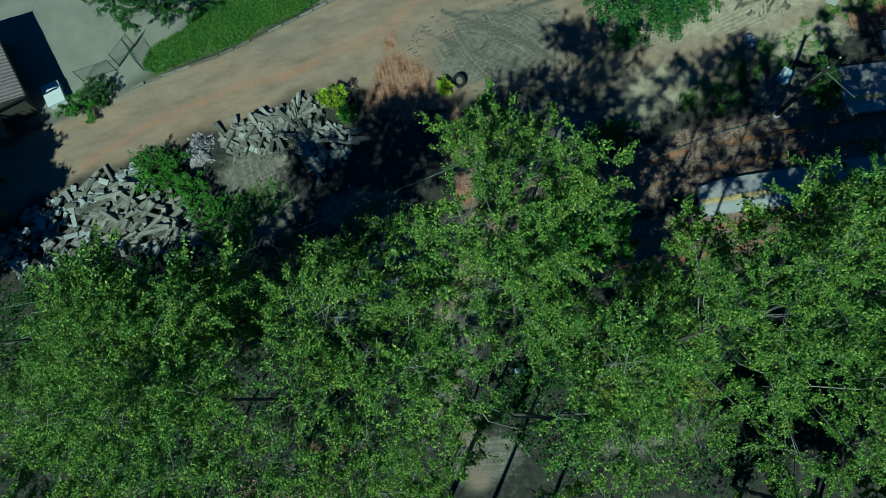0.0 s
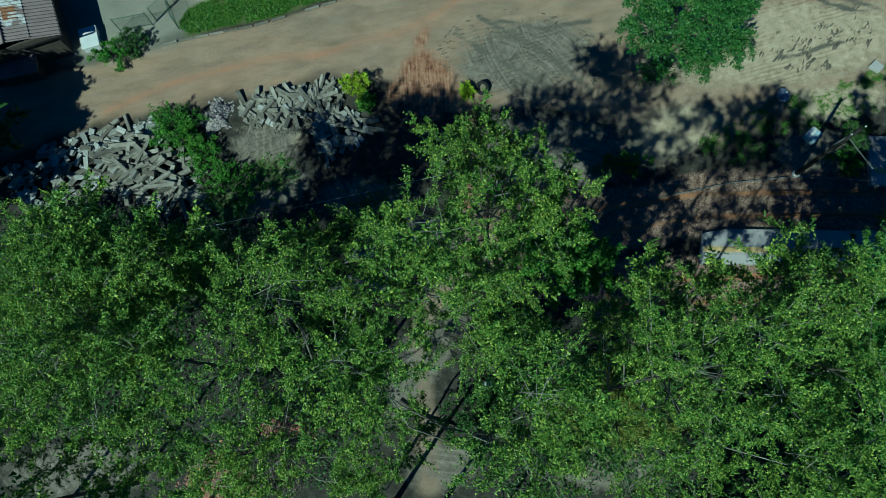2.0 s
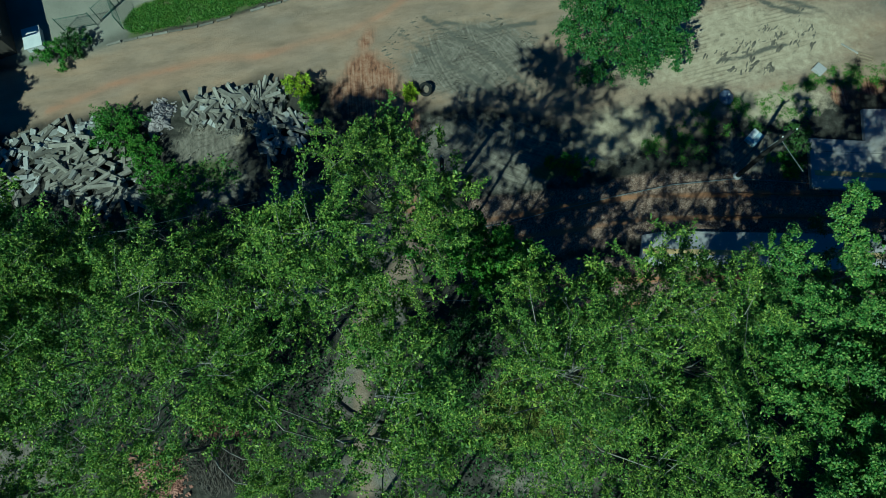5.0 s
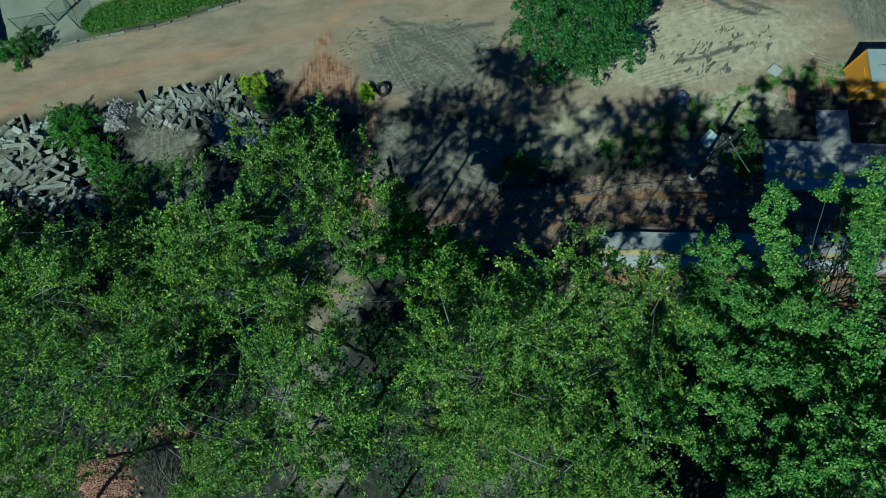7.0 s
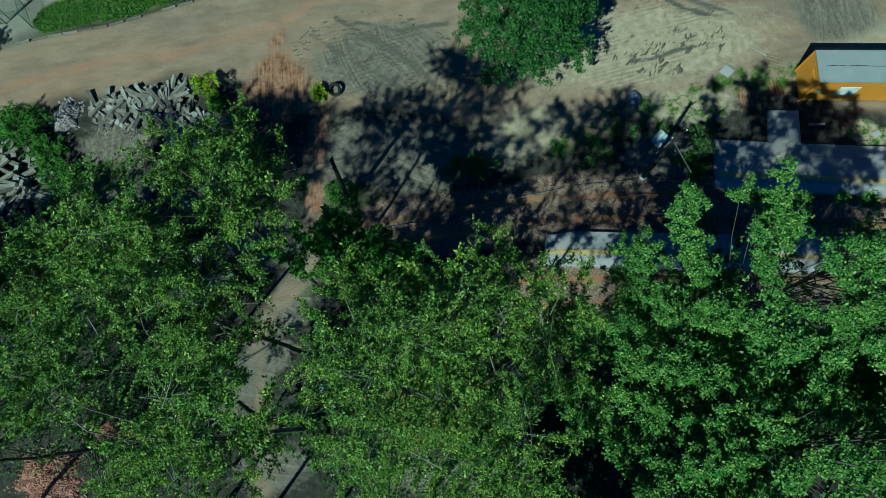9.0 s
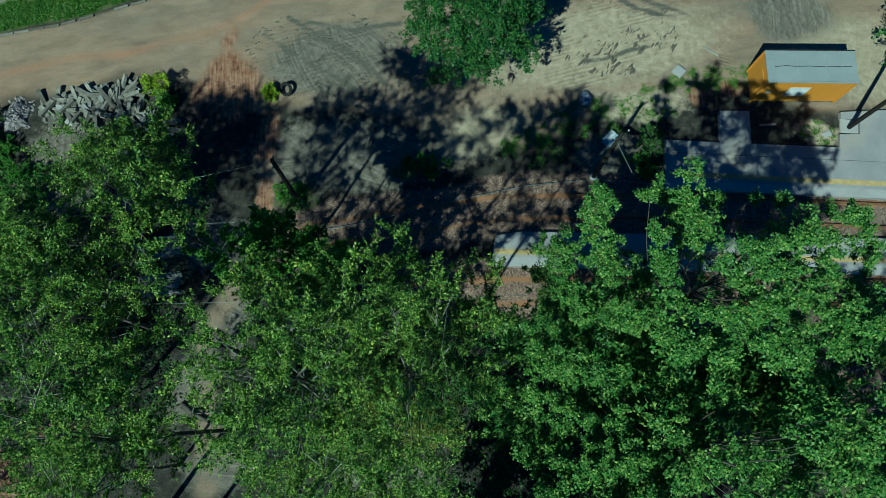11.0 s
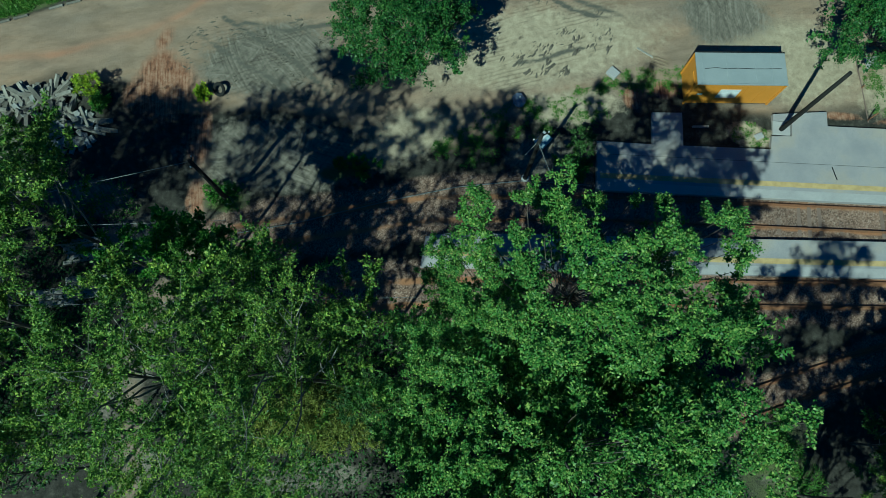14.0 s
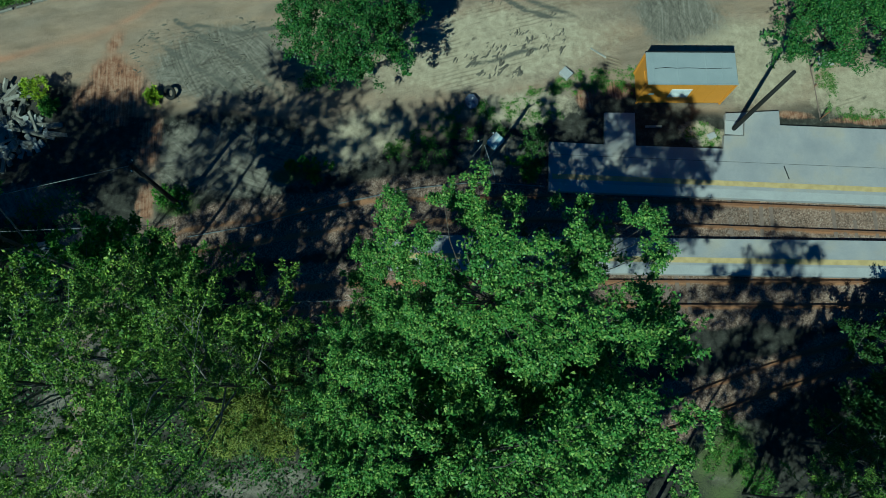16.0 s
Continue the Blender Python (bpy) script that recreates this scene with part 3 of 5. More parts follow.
# ---------------------------------------------------------------- trees
def leaves(lobes, rng, branches, twigs, per_twig, size, reach, start=0.30, flat=0.8, up=0.30):
    """Leaves of a crown as one mesh: from the heart of each lobe (x, y, z, r) branches run outwards, twigs stand along them,
    and each twig carries a row of leaves. Also the branches, as lines, lobe by lobe."""
    heart, tip, own = [], [], []
    for x, y, z, r in lobes:
        n = max(5, int(branches * (r / 1.5) ** 2))
        d = rng.normal(size=(n, 3))
        d[:, 2] = d[:, 2] * 0.7 + up
        d /= np.linalg.norm(d, axis=1)[:, None]
        rad = r * (0.50 + 0.85 * rng.random(n))
        c = np.array([x, y, z]) + rng.normal(size=(n, 3)) * r * 0.14
        heart.append(c)
        tip.append(np.array([x, y, z]) + d * rad[:, None] * [1, 1, 0.8])
        own.append(n)
    H, T = np.concatenate(heart), np.concatenate(tip)
    way = T - H
    length = np.linalg.norm(way, axis=1)
    nb = len(H)
    f = start + (1 - start) * rng.random((nb, twigs)) ** 0.75
    bow = np.cross(way, rng.normal(size=(nb, 3)))
    bow /= np.linalg.norm(bow, axis=1)[:, None] + 1e-9
    bow *= (0.12 * length)[:, None]
    P = H[:, None] + way[:, None] * f[..., None] + bow[:, None] * (4 * f * (1 - f))[..., None]
    D = (way / length[:, None])[:, None] * 0.95 + rng.normal(size=(nb, twigs, 3)) * 0.6
    D[..., 2] += 0.12
    D /= np.linalg.norm(D, axis=2)[..., None]
    L = reach * (0.55 + 0.9 * rng.random((nb, twigs))) * (1.15 - 0.45 * f)
    P, D, L = P.reshape(-1, 3), D.reshape(-1, 3), L.ravel()
    k = len(P) * per_twig
    t = np.tile(np.linspace(0.05, 1.0, per_twig), len(P)) + rng.normal(size=k) * 0.05
    B = np.repeat(P, per_twig, 0) + np.repeat(D * L[:, None], per_twig, 0) * t[:, None] + rng.normal(size=(k, 3)) * size * 0.25
    B[:, 2] -= 0.25 * np.repeat(L, per_twig) * t ** 2
    ax = np.repeat(D, per_twig, 0) * 0.6 + rng.normal(size=(k, 3)) * 0.7
    ax[:, 2] -= 0.15
    ax /= np.linalg.norm(ax, axis=1)[:, None]
    nup = rng.normal(size=(k, 3)) * (1.25 - flat)
    nup[:, 2] += flat
    side = np.cross(ax, nup)
    side /= np.linalg.norm(side, axis=1)[:, None] + 1e-9
    nrm = np.cross(side, ax)
    s = (size * (0.6 + 0.8 * rng.random(k)))[:, None]
    w = 0.27 * s
    mid = B + ax * s * 0.45 - nrm * s * 0.10
    corners = 4 if 0.075 < size < 0.14 else 3
    if corners == 3:
        V = np.stack([B - ax * s * 0.1, B + ax * s * 0.55 + side * w * 1.5, B + ax * s * 0.9 - side * w * 1.1], 1).reshape(-1, 3)
    else:
        V = np.stack([B, mid + side * w, B + ax * s, mid - side * w], 1).reshape(-1, 3)
    me = bpy.data.meshes.new("crown")
    me.vertices.add(len(V))
    me.vertices.foreach_set("co", V.astype(np.float32).ravel())
    me.loops.add(len(V))
    me.loops.foreach_set("vertex_index", np.arange(len(V), dtype=np.int32))
    me.polygons.add(k)
    me.polygons.foreach_set("loop_start", np.arange(0, corners * k, corners, dtype=np.int32))
    me.update(calc_edges=True)
    lines = [(H[i], H[i] + way[i] * 0.5 + bow[i], T[i]) for i in range(nb)]
    cuts = np.cumsum([0] + own)
    return me, [lines[cuts[i]:cuts[i + 1]] for i in range(len(own))]


def clumps(lobes, rng, per_lobe, sub_r, per_clump, size):
    """Leaves of a dense crown as one mesh: each lobe carries many small rounded sprays, thickly leaved on their outside.
    Also the branches that bear them, as lines, lobe by lobe."""
    centre, rad, lines = [], [], []
    for x, y, z, r in lobes:
        n = min(30, max(7, int(per_lobe * (r / 1.5) ** 2)))
        d = rng.normal(size=(n, 3))
        d[:, 2] = np.abs(d[:, 2]) * 0.9 - 0.25
        d /= np.linalg.norm(d, axis=1)[:, None]
        far = r * (0.22 + 0.88 * rng.random(n) ** 1.2)
        c = np.array([x, y, z]) + d * far[:, None] * [1, 1, 0.75]
        centre.append(c)
        rad.append(sub_r * (0.6 + 0.8 * rng.random(n)))
        own = []
        for q in c:
            a = np.array([x, y, z - 0.25 * r])
            own.append((a, (a + q) / 2 + rng.normal(size=3) * 0.06, q))
        lines.append(own)
    C, R = np.concatenate(centre), np.concatenate(rad)
    count = np.maximum(20, (per_clump * (R / sub_r) ** 2).astype(int))
    squeeze = rng.uniform(0.55, 1.55, size=(len(C), 3)) * [1, 1, 0.7]
    C, R, squeeze = np.repeat(C, count, 0), np.repeat(R, count), np.repeat(squeeze, count, 0)
    k = len(C)
    out = rng.normal(size=(k, 3))
    out[:, 2] = out[:, 2] * 0.8 + 0.35
    out /= np.linalg.norm(out, axis=1)[:, None]
    B = C + out * (R * (0.2 + 0.85 * rng.random(k)))[:, None] * squeeze
    nrm = out * 0.55 + rng.normal(size=(k, 3)) * 0.58 + [0, 0, 0.5]
    nrm /= np.linalg.norm(nrm, axis=1)[:, None]
    ax = np.cross(nrm, rng.normal(size=(k, 3)))
    ax /= np.linalg.norm(ax, axis=1)[:, None] + 1e-9
    side = np.cross(ax, nrm)
    s = (size * (0.6 + 0.8 * rng.random(k)))[:, None]
    mid = B + ax * s * 0.5 - nrm * s * 0.08
    V = np.stack([B, mid + side * s * 0.34, B + ax * s, mid - side * s * 0.34], 1).reshape(-1, 3)
    me = bpy.data.meshes.new("crown")
    me.vertices.add(len(V))
    me.vertices.foreach_set("co", V.astype(np.float32).ravel())
    me.loops.add(len(V))
    me.loops.foreach_set("vertex_index", np.arange(len(V), dtype=np.int32))
    me.polygons.add(k)
    me.polygons.foreach_set("loop_start", np.arange(0, 4 * k, 4, dtype=np.int32))
    me.update(calc_edges=True)
    return me, lines


def tree(x, y, tops, leaf, label, seed, branches=17, twigs=26, per_twig=10, size=0.070, reach=0.30, twig_mat=PALE_TWIG, name="tree", category="tree", trunk_r=0.0, under=0.28, start=0.28, flat=0.65, up=0.30, fuller=1.06, clump=None, layers=1):
    """A tree. tops: rounded masses of its crown as (x, y, height of their top, radius)."""
    rng = np.random.default_rng(seed)
    t = thing(name, x, y, 0, 0, label, category, "trees of the wood" if name == "tree" else "")
    inv = t.matrix_world.inverted()
    lobes = [(a, b, z - 0.8 * r, r * fuller) for a, b, z, r in tops]
    top = max(l[2] for l in lobes)
    me, lines = clumps(lobes, rng, *clump) if clump else leaves(lobes, rng, branches, twigs, per_twig, size, reach, start, flat, up)
    me.materials.append(leaf)
    part("crown", me, leaf, t).matrix_parent_inverse = inv
    if under:
        inner, low = [], []
        for a, b, z, r in lobes:                             # foliage behind and below the sunlit masses
            dz = (0.9 + 0.9 * rng.random()) * r + (0.08 * top if top > 12 else 0)
            while dz > 0.4 and min(math.hypot(a + 0.42 * dz - q[0], b + 0.79 * dz - q[1]) - 0.5 * q[3] for q in lobes) > 0:
                dz *= 0.7
            if layers == 1:
                inner.append((a + 0.42 * dz, b + 0.79 * dz, z - dz, r))
            if layers > 1 and b < 0.6 and a < 23:
                dz = rng.uniform(2.0, 5.5)
                low.append((a + 0.42 * dz + rng.normal() * 0.8, b + 0.79 * dz + rng.normal() * 0.8, z - dz - 0.5 * r, max(0.9, r * 1.6)))
        for lob, grow, share in ((inner, 1.8, under), (low, 1.9, under)):
            if lob:
                me2, _ = leaves(lob, rng, int(branches * share), max(6, twigs - 6), max(4, per_twig - 3), size * grow, reach * 1.2, start, flat, 0.1)
                me2.materials.append(leaf)
                part("lower_crown", me2, leaf, t).matrix_parent_inverse = inv
    # trunk, bending towards the middle of the crown
    cx, cy = np.mean([l[0] for l in lobes]), np.mean([l[1] for l in lobes])
    tr = trunk_r or 0.0036 * top + 0.025
    pts = []
    for i in range(9):
        f = i / 8
        pts.append(((x + (cx - x) * f ** 1.6 + rng.normal() * 0.12 * f, y + (cy - y) * f ** 1.6 + rng.normal() * 0.12 * f, -0.1 + (top - 0.5) * f), tr * (1 - f) ** 0.8 + min(0.025, tr * 0.4) + (0.35 * tr if i == 0 else 0)))
    part("trunk", tubes([pts], 9), BARK, t).matrix_parent_inverse = inv
    near = np.array([p[0] for p in pts])
    thick = (0.65 if clump else 1.0) if top > 5 else 0.35
    for (a, b, z, r), own in zip(lobes, lines):
        target = Vector((a, b, z))
        zs = max(0.3, z - 1.2 * math.hypot(a - cx, b - cy) - (1.5 if top > 5 else 0.3))
        f = np.clip((zs + 0.1) / max(top - 0.5, 0.3), 0, 0.92)
        s = Vector([float(np.interp(f, np.linspace(0, 1, 9), near[:, q])) for q in range(3)])
        bend = Vector(rng.normal(size=3) * 0.25 * thick)
        paths = [[(s, (0.028 + tr * 0.12) * thick), (s.lerp(target, 0.35) + bend - Vector((0, 0, 0.3 * thick)), 0.036 * thick), (s.lerp(target, 0.7) + bend, 0.025 * thick), (target, 0.015 * thick)]]
        for h, m, q in own[::5 if clump else 2]:
            paths.append([(h, 0.013 * thick), (m, 0.009 * thick), (q, 0.004 * thick)])
        part("limb", tubes(paths, 4), twig_mat, t).matrix_parent_inverse = inv
    return t


BIRCH = "tall deciduous tree with airy yellow-green crown and pale twigs"
tree(0.2, 3.4, [(-0.4, 5.6, 18.7, 1.0), (-2.3, 5.4, 19.5, 1.2), (-1.6, 6.5, 17.6, 0.9), (1.8, 2.9, 22.2, 1.1), (0.0, 3.4, 22.2, 1.4), (1.2, 1.6, 22.2, 1.2), (-2.1, 3.9, 20.8, 1.0), (0.7, 5.0, 19.4, 0.9), (0.8, 2.6, 22.8, 1.2), (-4.3, 1.6, 20.0, 1.3), (-1.2, 4.4, 20.7, 1.3), (-2.2, 1.9, 21.8, 1.2)], BIRCH_LEAF, BIRCH, 11, branches=17)
tree(0.5, -0.5, [(-1.9, 0.9, 24.6, 1.7), (-0.6, 0.2, 23.2, 1.6), (-2.1, -0.6, 24.0, 1.6), (-1.0, -1.5, 22.2, 1.6), (0.3, 0.2, 21.2, 1.5), (0.0, -1.1, 20.0, 1.5), (-3.4, -0.6, 22.1, 1.5), (0.7, -2.0, 21.5, 1.0), (-3.6, 1.0, 20.5, 1.4)], BIRCH_LEAF, BIRCH, 12, branches=17, under=0.1)
tree(0.4, -4.5, [(1.0, -3.1, 25.2, 1.6), (1.9, -3.6, 23.6, 1.2), (1.4, -5.0, 23.7, 1.5), (0.1, -4.5, 23.7, 1.1), (-2.7, -3.6, 23.4, 1.4), (-3.9, -2.9, 23.6, 1.4), (2.1, -5.0, 21.1, 1.3), (0.9, -6.6, 22.3, 1.7)], BIRCH_LEAF, BIRCH, 13, branches=17, under=0.1)
tree(-6.3, -2.2, [(-7.6, -0.7, 21.9, 1.6), (-4.0, -1.4, 22.6, 1.1), (-6.7, -1.2, 22.9, 1.7), (-6.5, -3.2, 22.9, 1.7), (-4.2, -2.6, 22.8, 1.3), (-5.5, -2.1, 21.4, 1.5), (-5.4, -4.7, 22.4, 1.4), (-8.0, -5.0, 22.5, 1.6), (-6.0, -5.9, 22.0, 1.0), (-7.4, -6.6, 22.0, 1.2), (-6.4, -6.5, 20.2, 1.4), (-6.1, 0.8, 19.5, 1.3)], BIRCH_LEAF, BIRCH, 14, under=0.2, branches=17)
tree(-12.2, -3.0, [(-11.9, -1.2, 21.6, 1.8), (-12.9, -3.7, 22.4, 1.7), (-10.9, -3.0, 22.0, 1.4), (-11.2, -5.2, 22.0, 1.5), (-10.9, -0.5, 20.6, 1.5), (-14.0, -1.5, 21.7, 1.7), (-15.2, -3.6, 21.0, 1.8), (-13.6, -5.4, 21.3, 1.5), (-17.3, -3.4, 19.6, 1.8), (-16.4, -5.2, 19.5, 1.6), (-12.2, -2.5, 21.5, 1.7), (-14.6, -2.6, 19.5, 1.8), (-15.4, 0.2, 20.2, 1.4), (-14.2, -0.5, 20.8, 1.4)], BIRCH_LEAF, BIRCH, 15, branches=24, under=0.6)
tree(-3.6, -7.0, [(-3.0, -6.0, 13.5, 1.2), (-4.6, -6.7, 13.0, 1.3), (-2.4, -5.0, 12.6, 0.9), (-3.8, -7.6, 12.0, 1.3)], BIRCH_LEAF, "young slender deciduous tree beside the path", 25, under=0.4)
tree(-10.2, 1.6, [(-10.3, 1.5, 11.3, 1.8), (-9.4, 3.0, 9.0, 1.5), (-12.6, 2.1, 10.6, 1.8), (-11.0, 3.6, 8.6, 1.7), (-13.9, 3.9, 7.5, 1.6), (-9.0, 4.1, 7.0, 1.4)], SHADE_TONED_LEAF, "shaded deciduous tree with dull green crown", 16)
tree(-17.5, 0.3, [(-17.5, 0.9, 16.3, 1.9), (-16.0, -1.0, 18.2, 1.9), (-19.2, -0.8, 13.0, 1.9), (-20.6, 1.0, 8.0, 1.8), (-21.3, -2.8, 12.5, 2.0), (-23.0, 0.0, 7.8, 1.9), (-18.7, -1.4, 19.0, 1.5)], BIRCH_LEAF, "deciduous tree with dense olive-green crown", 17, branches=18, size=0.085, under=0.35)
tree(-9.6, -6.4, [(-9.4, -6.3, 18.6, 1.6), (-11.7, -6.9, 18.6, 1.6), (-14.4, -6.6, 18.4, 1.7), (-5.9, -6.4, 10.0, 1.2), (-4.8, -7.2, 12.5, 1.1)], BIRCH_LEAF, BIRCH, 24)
tree(-19.5, 3.6, [(-18.1, 3.2, 5.2, 1.5), (-22.5, 3.4, 4.6, 1.6), (-20.3, 4.0, 4.2, 1.3), (-16.2, 3.2, 6.0, 1.5), (-24.3, 4.3, 4.0, 1.4), (-15.0, 2.0, 8.0, 1.6), (-26.0, 2.6, 5.4, 1.7)], SHADE_TONED_LEAF, "shaded deciduous tree with dull green crown", 23, size=0.09)
# next two trees: masses at 12-13 m are hidden, added to shade the tracks
tree(6.2, -2.0, [(4.2, -0.9, 22.8, 0.75), (4.3, -3.2, 22.6, 0.8), (4.5, 0.5, 21.6, 0.7), (5.7, -1.9, 24.0, 1.5), (6.9, -0.7, 24.4, 1.5), (4.9, -1.9, 23.6, 1.0), (6.1, -3.1, 23.9, 1.5), (7.7, -0.6, 23.8, 1.4), (7.8, -2.4, 23.2, 1.4), (6.0, -4.0, 22.4, 1.4), (8.0, -4.2, 23.4, 1.6), (5.4, -5.3, 17.6, 1.4), (6.7, -5.9, 21.5, 1.6), (8.0, 0.7, 22.3, 1.4), (5.6, 0.3, 22.0, 1.1), (5.4, -3.6, 13.0, 1.6), (7.6, -1.6, 12.0, 1.6), (6.2, 0.0, 13.0, 1.4), (4.4, -1.0, 16.5, 1.2), (4.7, 0.6, 14.5, 1.1)], BIRCH_LEAF, BIRCH, 18, branches=17)
tree(10.0, -1.0, [(9.5, 0.2, 22.4, 1.5), (10.5, 0.2, 22.5, 1.4), (8.6, -2.2, 21.7, 1.3), (9.9, -1.3, 21.4, 1.1), (10.1, -3.1, 23.7, 1.5), (9.7, -4.0, 22.9, 1.5), (11.2, -0.3, 19.6, 1.2), (9.1, 1.5, 22.1, 1.2), (11.8, 1.3, 19.1, 1.2), (10.4, -5.3, 22.0, 1.6), (8.7, -6.0, 21.1, 1.6), (8.0, 0.8, 12.0, 1.5), (10.0, 0.8, 12.5, 1.4)], BIRCH_LEAF, BIRCH, 19, branches=17)
tree(2.8, 3.2, [(2.5, 3.5, 12.9, 1.2), (3.7, 3.6, 12.1, 1.2), (1.3, 3.1, 14.2, 1.2), (4.7, 4.1, 10.6, 1.1), (3.0, 2.3, 11.6, 1.2), (5.3, 3.2, 9.6, 1.1), (1.9, 4.6, 11.2, 1.0)], BUSH_LEAF, "young deciduous tree with bright green crown", 20, size=0.13)

MAPLE = "tall broad tree with dense dark green lumpy crown"
M = dict(branches=17, twigs=16, per_twig=7, size=0.085, reach=0.33, twig_mat=BARK, start=0.3, flat=0.75, under=3.2, fuller=0.90, clump=(74, 0.20, 100, 0.088), layers=2)


def boughs(*lines):
    """Masses of a crown strung along its boughs, each bough a line of (x, y, height of its top, radius)."""
    out = []
    for line in lines:
        for a, b in zip(line, line[1:]):
            out.append(a)
            if math.dist(a[:3], b[:3]) > 0.8 * (a[3] + b[3]):
                out.append(tuple((p + q) / 2 for p, q in zip(a[:3], b[:3])) + (0.42 * (a[3] + b[3]),))
        out.append(line[-1])
    return out


tree(19.6, 2.4, boughs(
    [(19.0, 4.4, 19.0, 0.55), (18.4, 5.4, 19.8, 0.68), (18.4, 6.2, 20.0, 0.52)],
    [(18.2, 5.0, 19, 0.42), (17.3, 5.7, 19.3, 0.55)],
    [(16.4, 3.1, 18.0, 0.80), (15.8, 4.4, 18.6, 0.82), (15.8, 5.2, 19.2, 0.70)],
    [(17.7, 1.8, 20.5, 0.61), (17.3, 2.6, 21, 0.53), (16.9, 3.5, 21.5, 0.55)],
    [(19.4, 1.9, 22, 0.57), (18.6, 2.6, 22.5, 0.52)],
    [(19.4, 2.4, 22.6, 0.49), (19.2, 2.9, 22.8, 0.39), (20.2, 3.2, 23.3, 0.32)],
    [(21.7, 2.6, 21.5, 0.55), (22.2, 3.5, 21.5, 0.49), (21.5, 4.3, 21.6, 0.45)],
    [(24.3, 2.9, 19.5, 0.54), (24.7, 4.6, 19.0, 0.66), (24.7, 5.7, 19.0, 0.56), (23.8, 5.7, 19.0, 0.5)],
    [(19.9, 6.1, 18, 0.31)], [(21.3, 6.3, 18, 0.21)], [(22.3, 6.3, 18, 0.25)]) + boughs(
    [(17.7, -0.0, 22.2, 0.59), (18.6, 0.0, 22.5, 0.62), (19.5, 0.4, 22.6, 0.64), (20.4, 0.4, 22.6, 0.61)],
    [(19.0, 1.1, 22.6, 0.64), (19.9, 1.5, 22.8, 0.67), (20.7, 1.7, 22.8, 0.61), (21.4, 1.4, 22.6, 0.64), (22.2, 1.2, 22.6, 0.61), (23.4, 1.7, 21.5, 0.52)],
    [(20.3, -0.1, 22, 0.41), (21.6, 0.6, 22.4, 0.53)],
    [(19.8, 2.3, 22.8, 0.55), (20.6, 2.6, 22.5, 0.4)],
    [(18.5, 1.2, 21.5, 0.58)],
    [(14.3, 3.6, 15.2, 0.73), (15.1, 2.5, 15.7, 0.88), (16.0, 1.6, 17, 0.84), (16.8, 1.4, 18.5, 0.75), (17.4, 0.9, 20, 0.59)],
    [(15.4, 3.9, 16, 0.8), (14.7, 4.4, 16, 0.6)],
    [(14.4, 0.9, 16.5, 0.77), (13.6, 0.6, 16, 0.58)]), MAPLE_LEAF, MAPLE, 21, **{**M, "fuller": 0.98})
tree(20.2, -2.6, boughs(
    [(14.3, -0.3, 17.3, 0.83), (15.6, -0.4, 18.5, 0.82), (16.5, -0.9, 19.4, 0.72)],
    [(12.4, -1.4, 13.5, 0.78), (13.6, -1.3, 15, 0.82), (14.8, -1.7, 18, 0.84)],
    [(13.3, -2.8, 15, 0.87), (14.6, -3.0, 17, 0.88), (16.0, -2.4, 19, 0.77)],
    [(14.3, -3.7, 17.5, 0.82), (15.5, -3.6, 20, 0.8), (16.6, -3.2, 21, 0.77)],
    [(16.7, -2.1, 20, 0.59)],
    [(16.1, -4.3, 20, 0.87)],
    [(19.5, -0.8, 20, 0.45), (19.8, -1.6, 20.2, 0.59)],
    [(17.4, -2.3, 21.5, 0.62), (17.8, -3.2, 21.9, 0.73)],
    [(18.8, -2.9, 22, 0.7), (20.1, -2.9, 22, 0.76)],
    [(20.1, -2.3, 24, 0.57), (21.1, -1.8, 23.4, 0.53)],
    [(22.0, -1.9, 23.5, 0.67), (22.6, -1.1, 23.4, 0.53), (23.3, -0.7, 23.4, 0.56)],
    [(23.7, -1.7, 22.5, 0.71), (24.3, -1.1, 22.8, 0.61), (25.0, -1.1, 22.6, 0.43)],
    [(24.6, -2.1, 22, 0.7)],
    [(21.3, -2.8, 23.5, 0.73), (22.9, -2.8, 22.8, 0.76)]) + boughs(
    [(22.0, -4.6, 23.1, 1.3), (24.9, -3.6, 21.6, 1.1)],
    [(18.3, -5.0, 22.4, 1.3), (19.5, -4.4, 22.4, 1.0)],
    [(16.0, -5.4, 20.9, 1.2), (17.4, -4.4, 21.8, 0.9)],
    [(20.8, -5.9, 22.8, 1.4), (23.6, -5.6, 22.4, 1.4)],
    [(14.8, -4.8, 19.4, 1.0), (17.0, -6.7, 22.0, 1.4)],
    [(20.6, -4.2, 22.9, 1.0), (23.2, -3.9, 22.6, 1.0)]), MAPLE_LEAF, MAPLE, 22, **M)


# not a seen tree: put in to darken the gaps between the boughs
tree(22.6, 6.6, [(19.4, 7.2, 5.6, 0.9), (21.0, 6.8, 6.4, 1.0), (22.6, 7.3, 6.8, 1.0), (24.2, 6.9, 6.6, 1.0), (25.8, 7.3, 6.0, 0.9), (23.4, 8.4, 5.6, 0.8), (21.6, 8.5, 5.4, 0.7), (25.2, 8.8, 5.0, 0.7)], SHADE_TONED_LEAF, "low tree added to darken gaps under the broad crowns", 45, branches=14, size=0.11, twigs=16, per_twig=8, under=0)


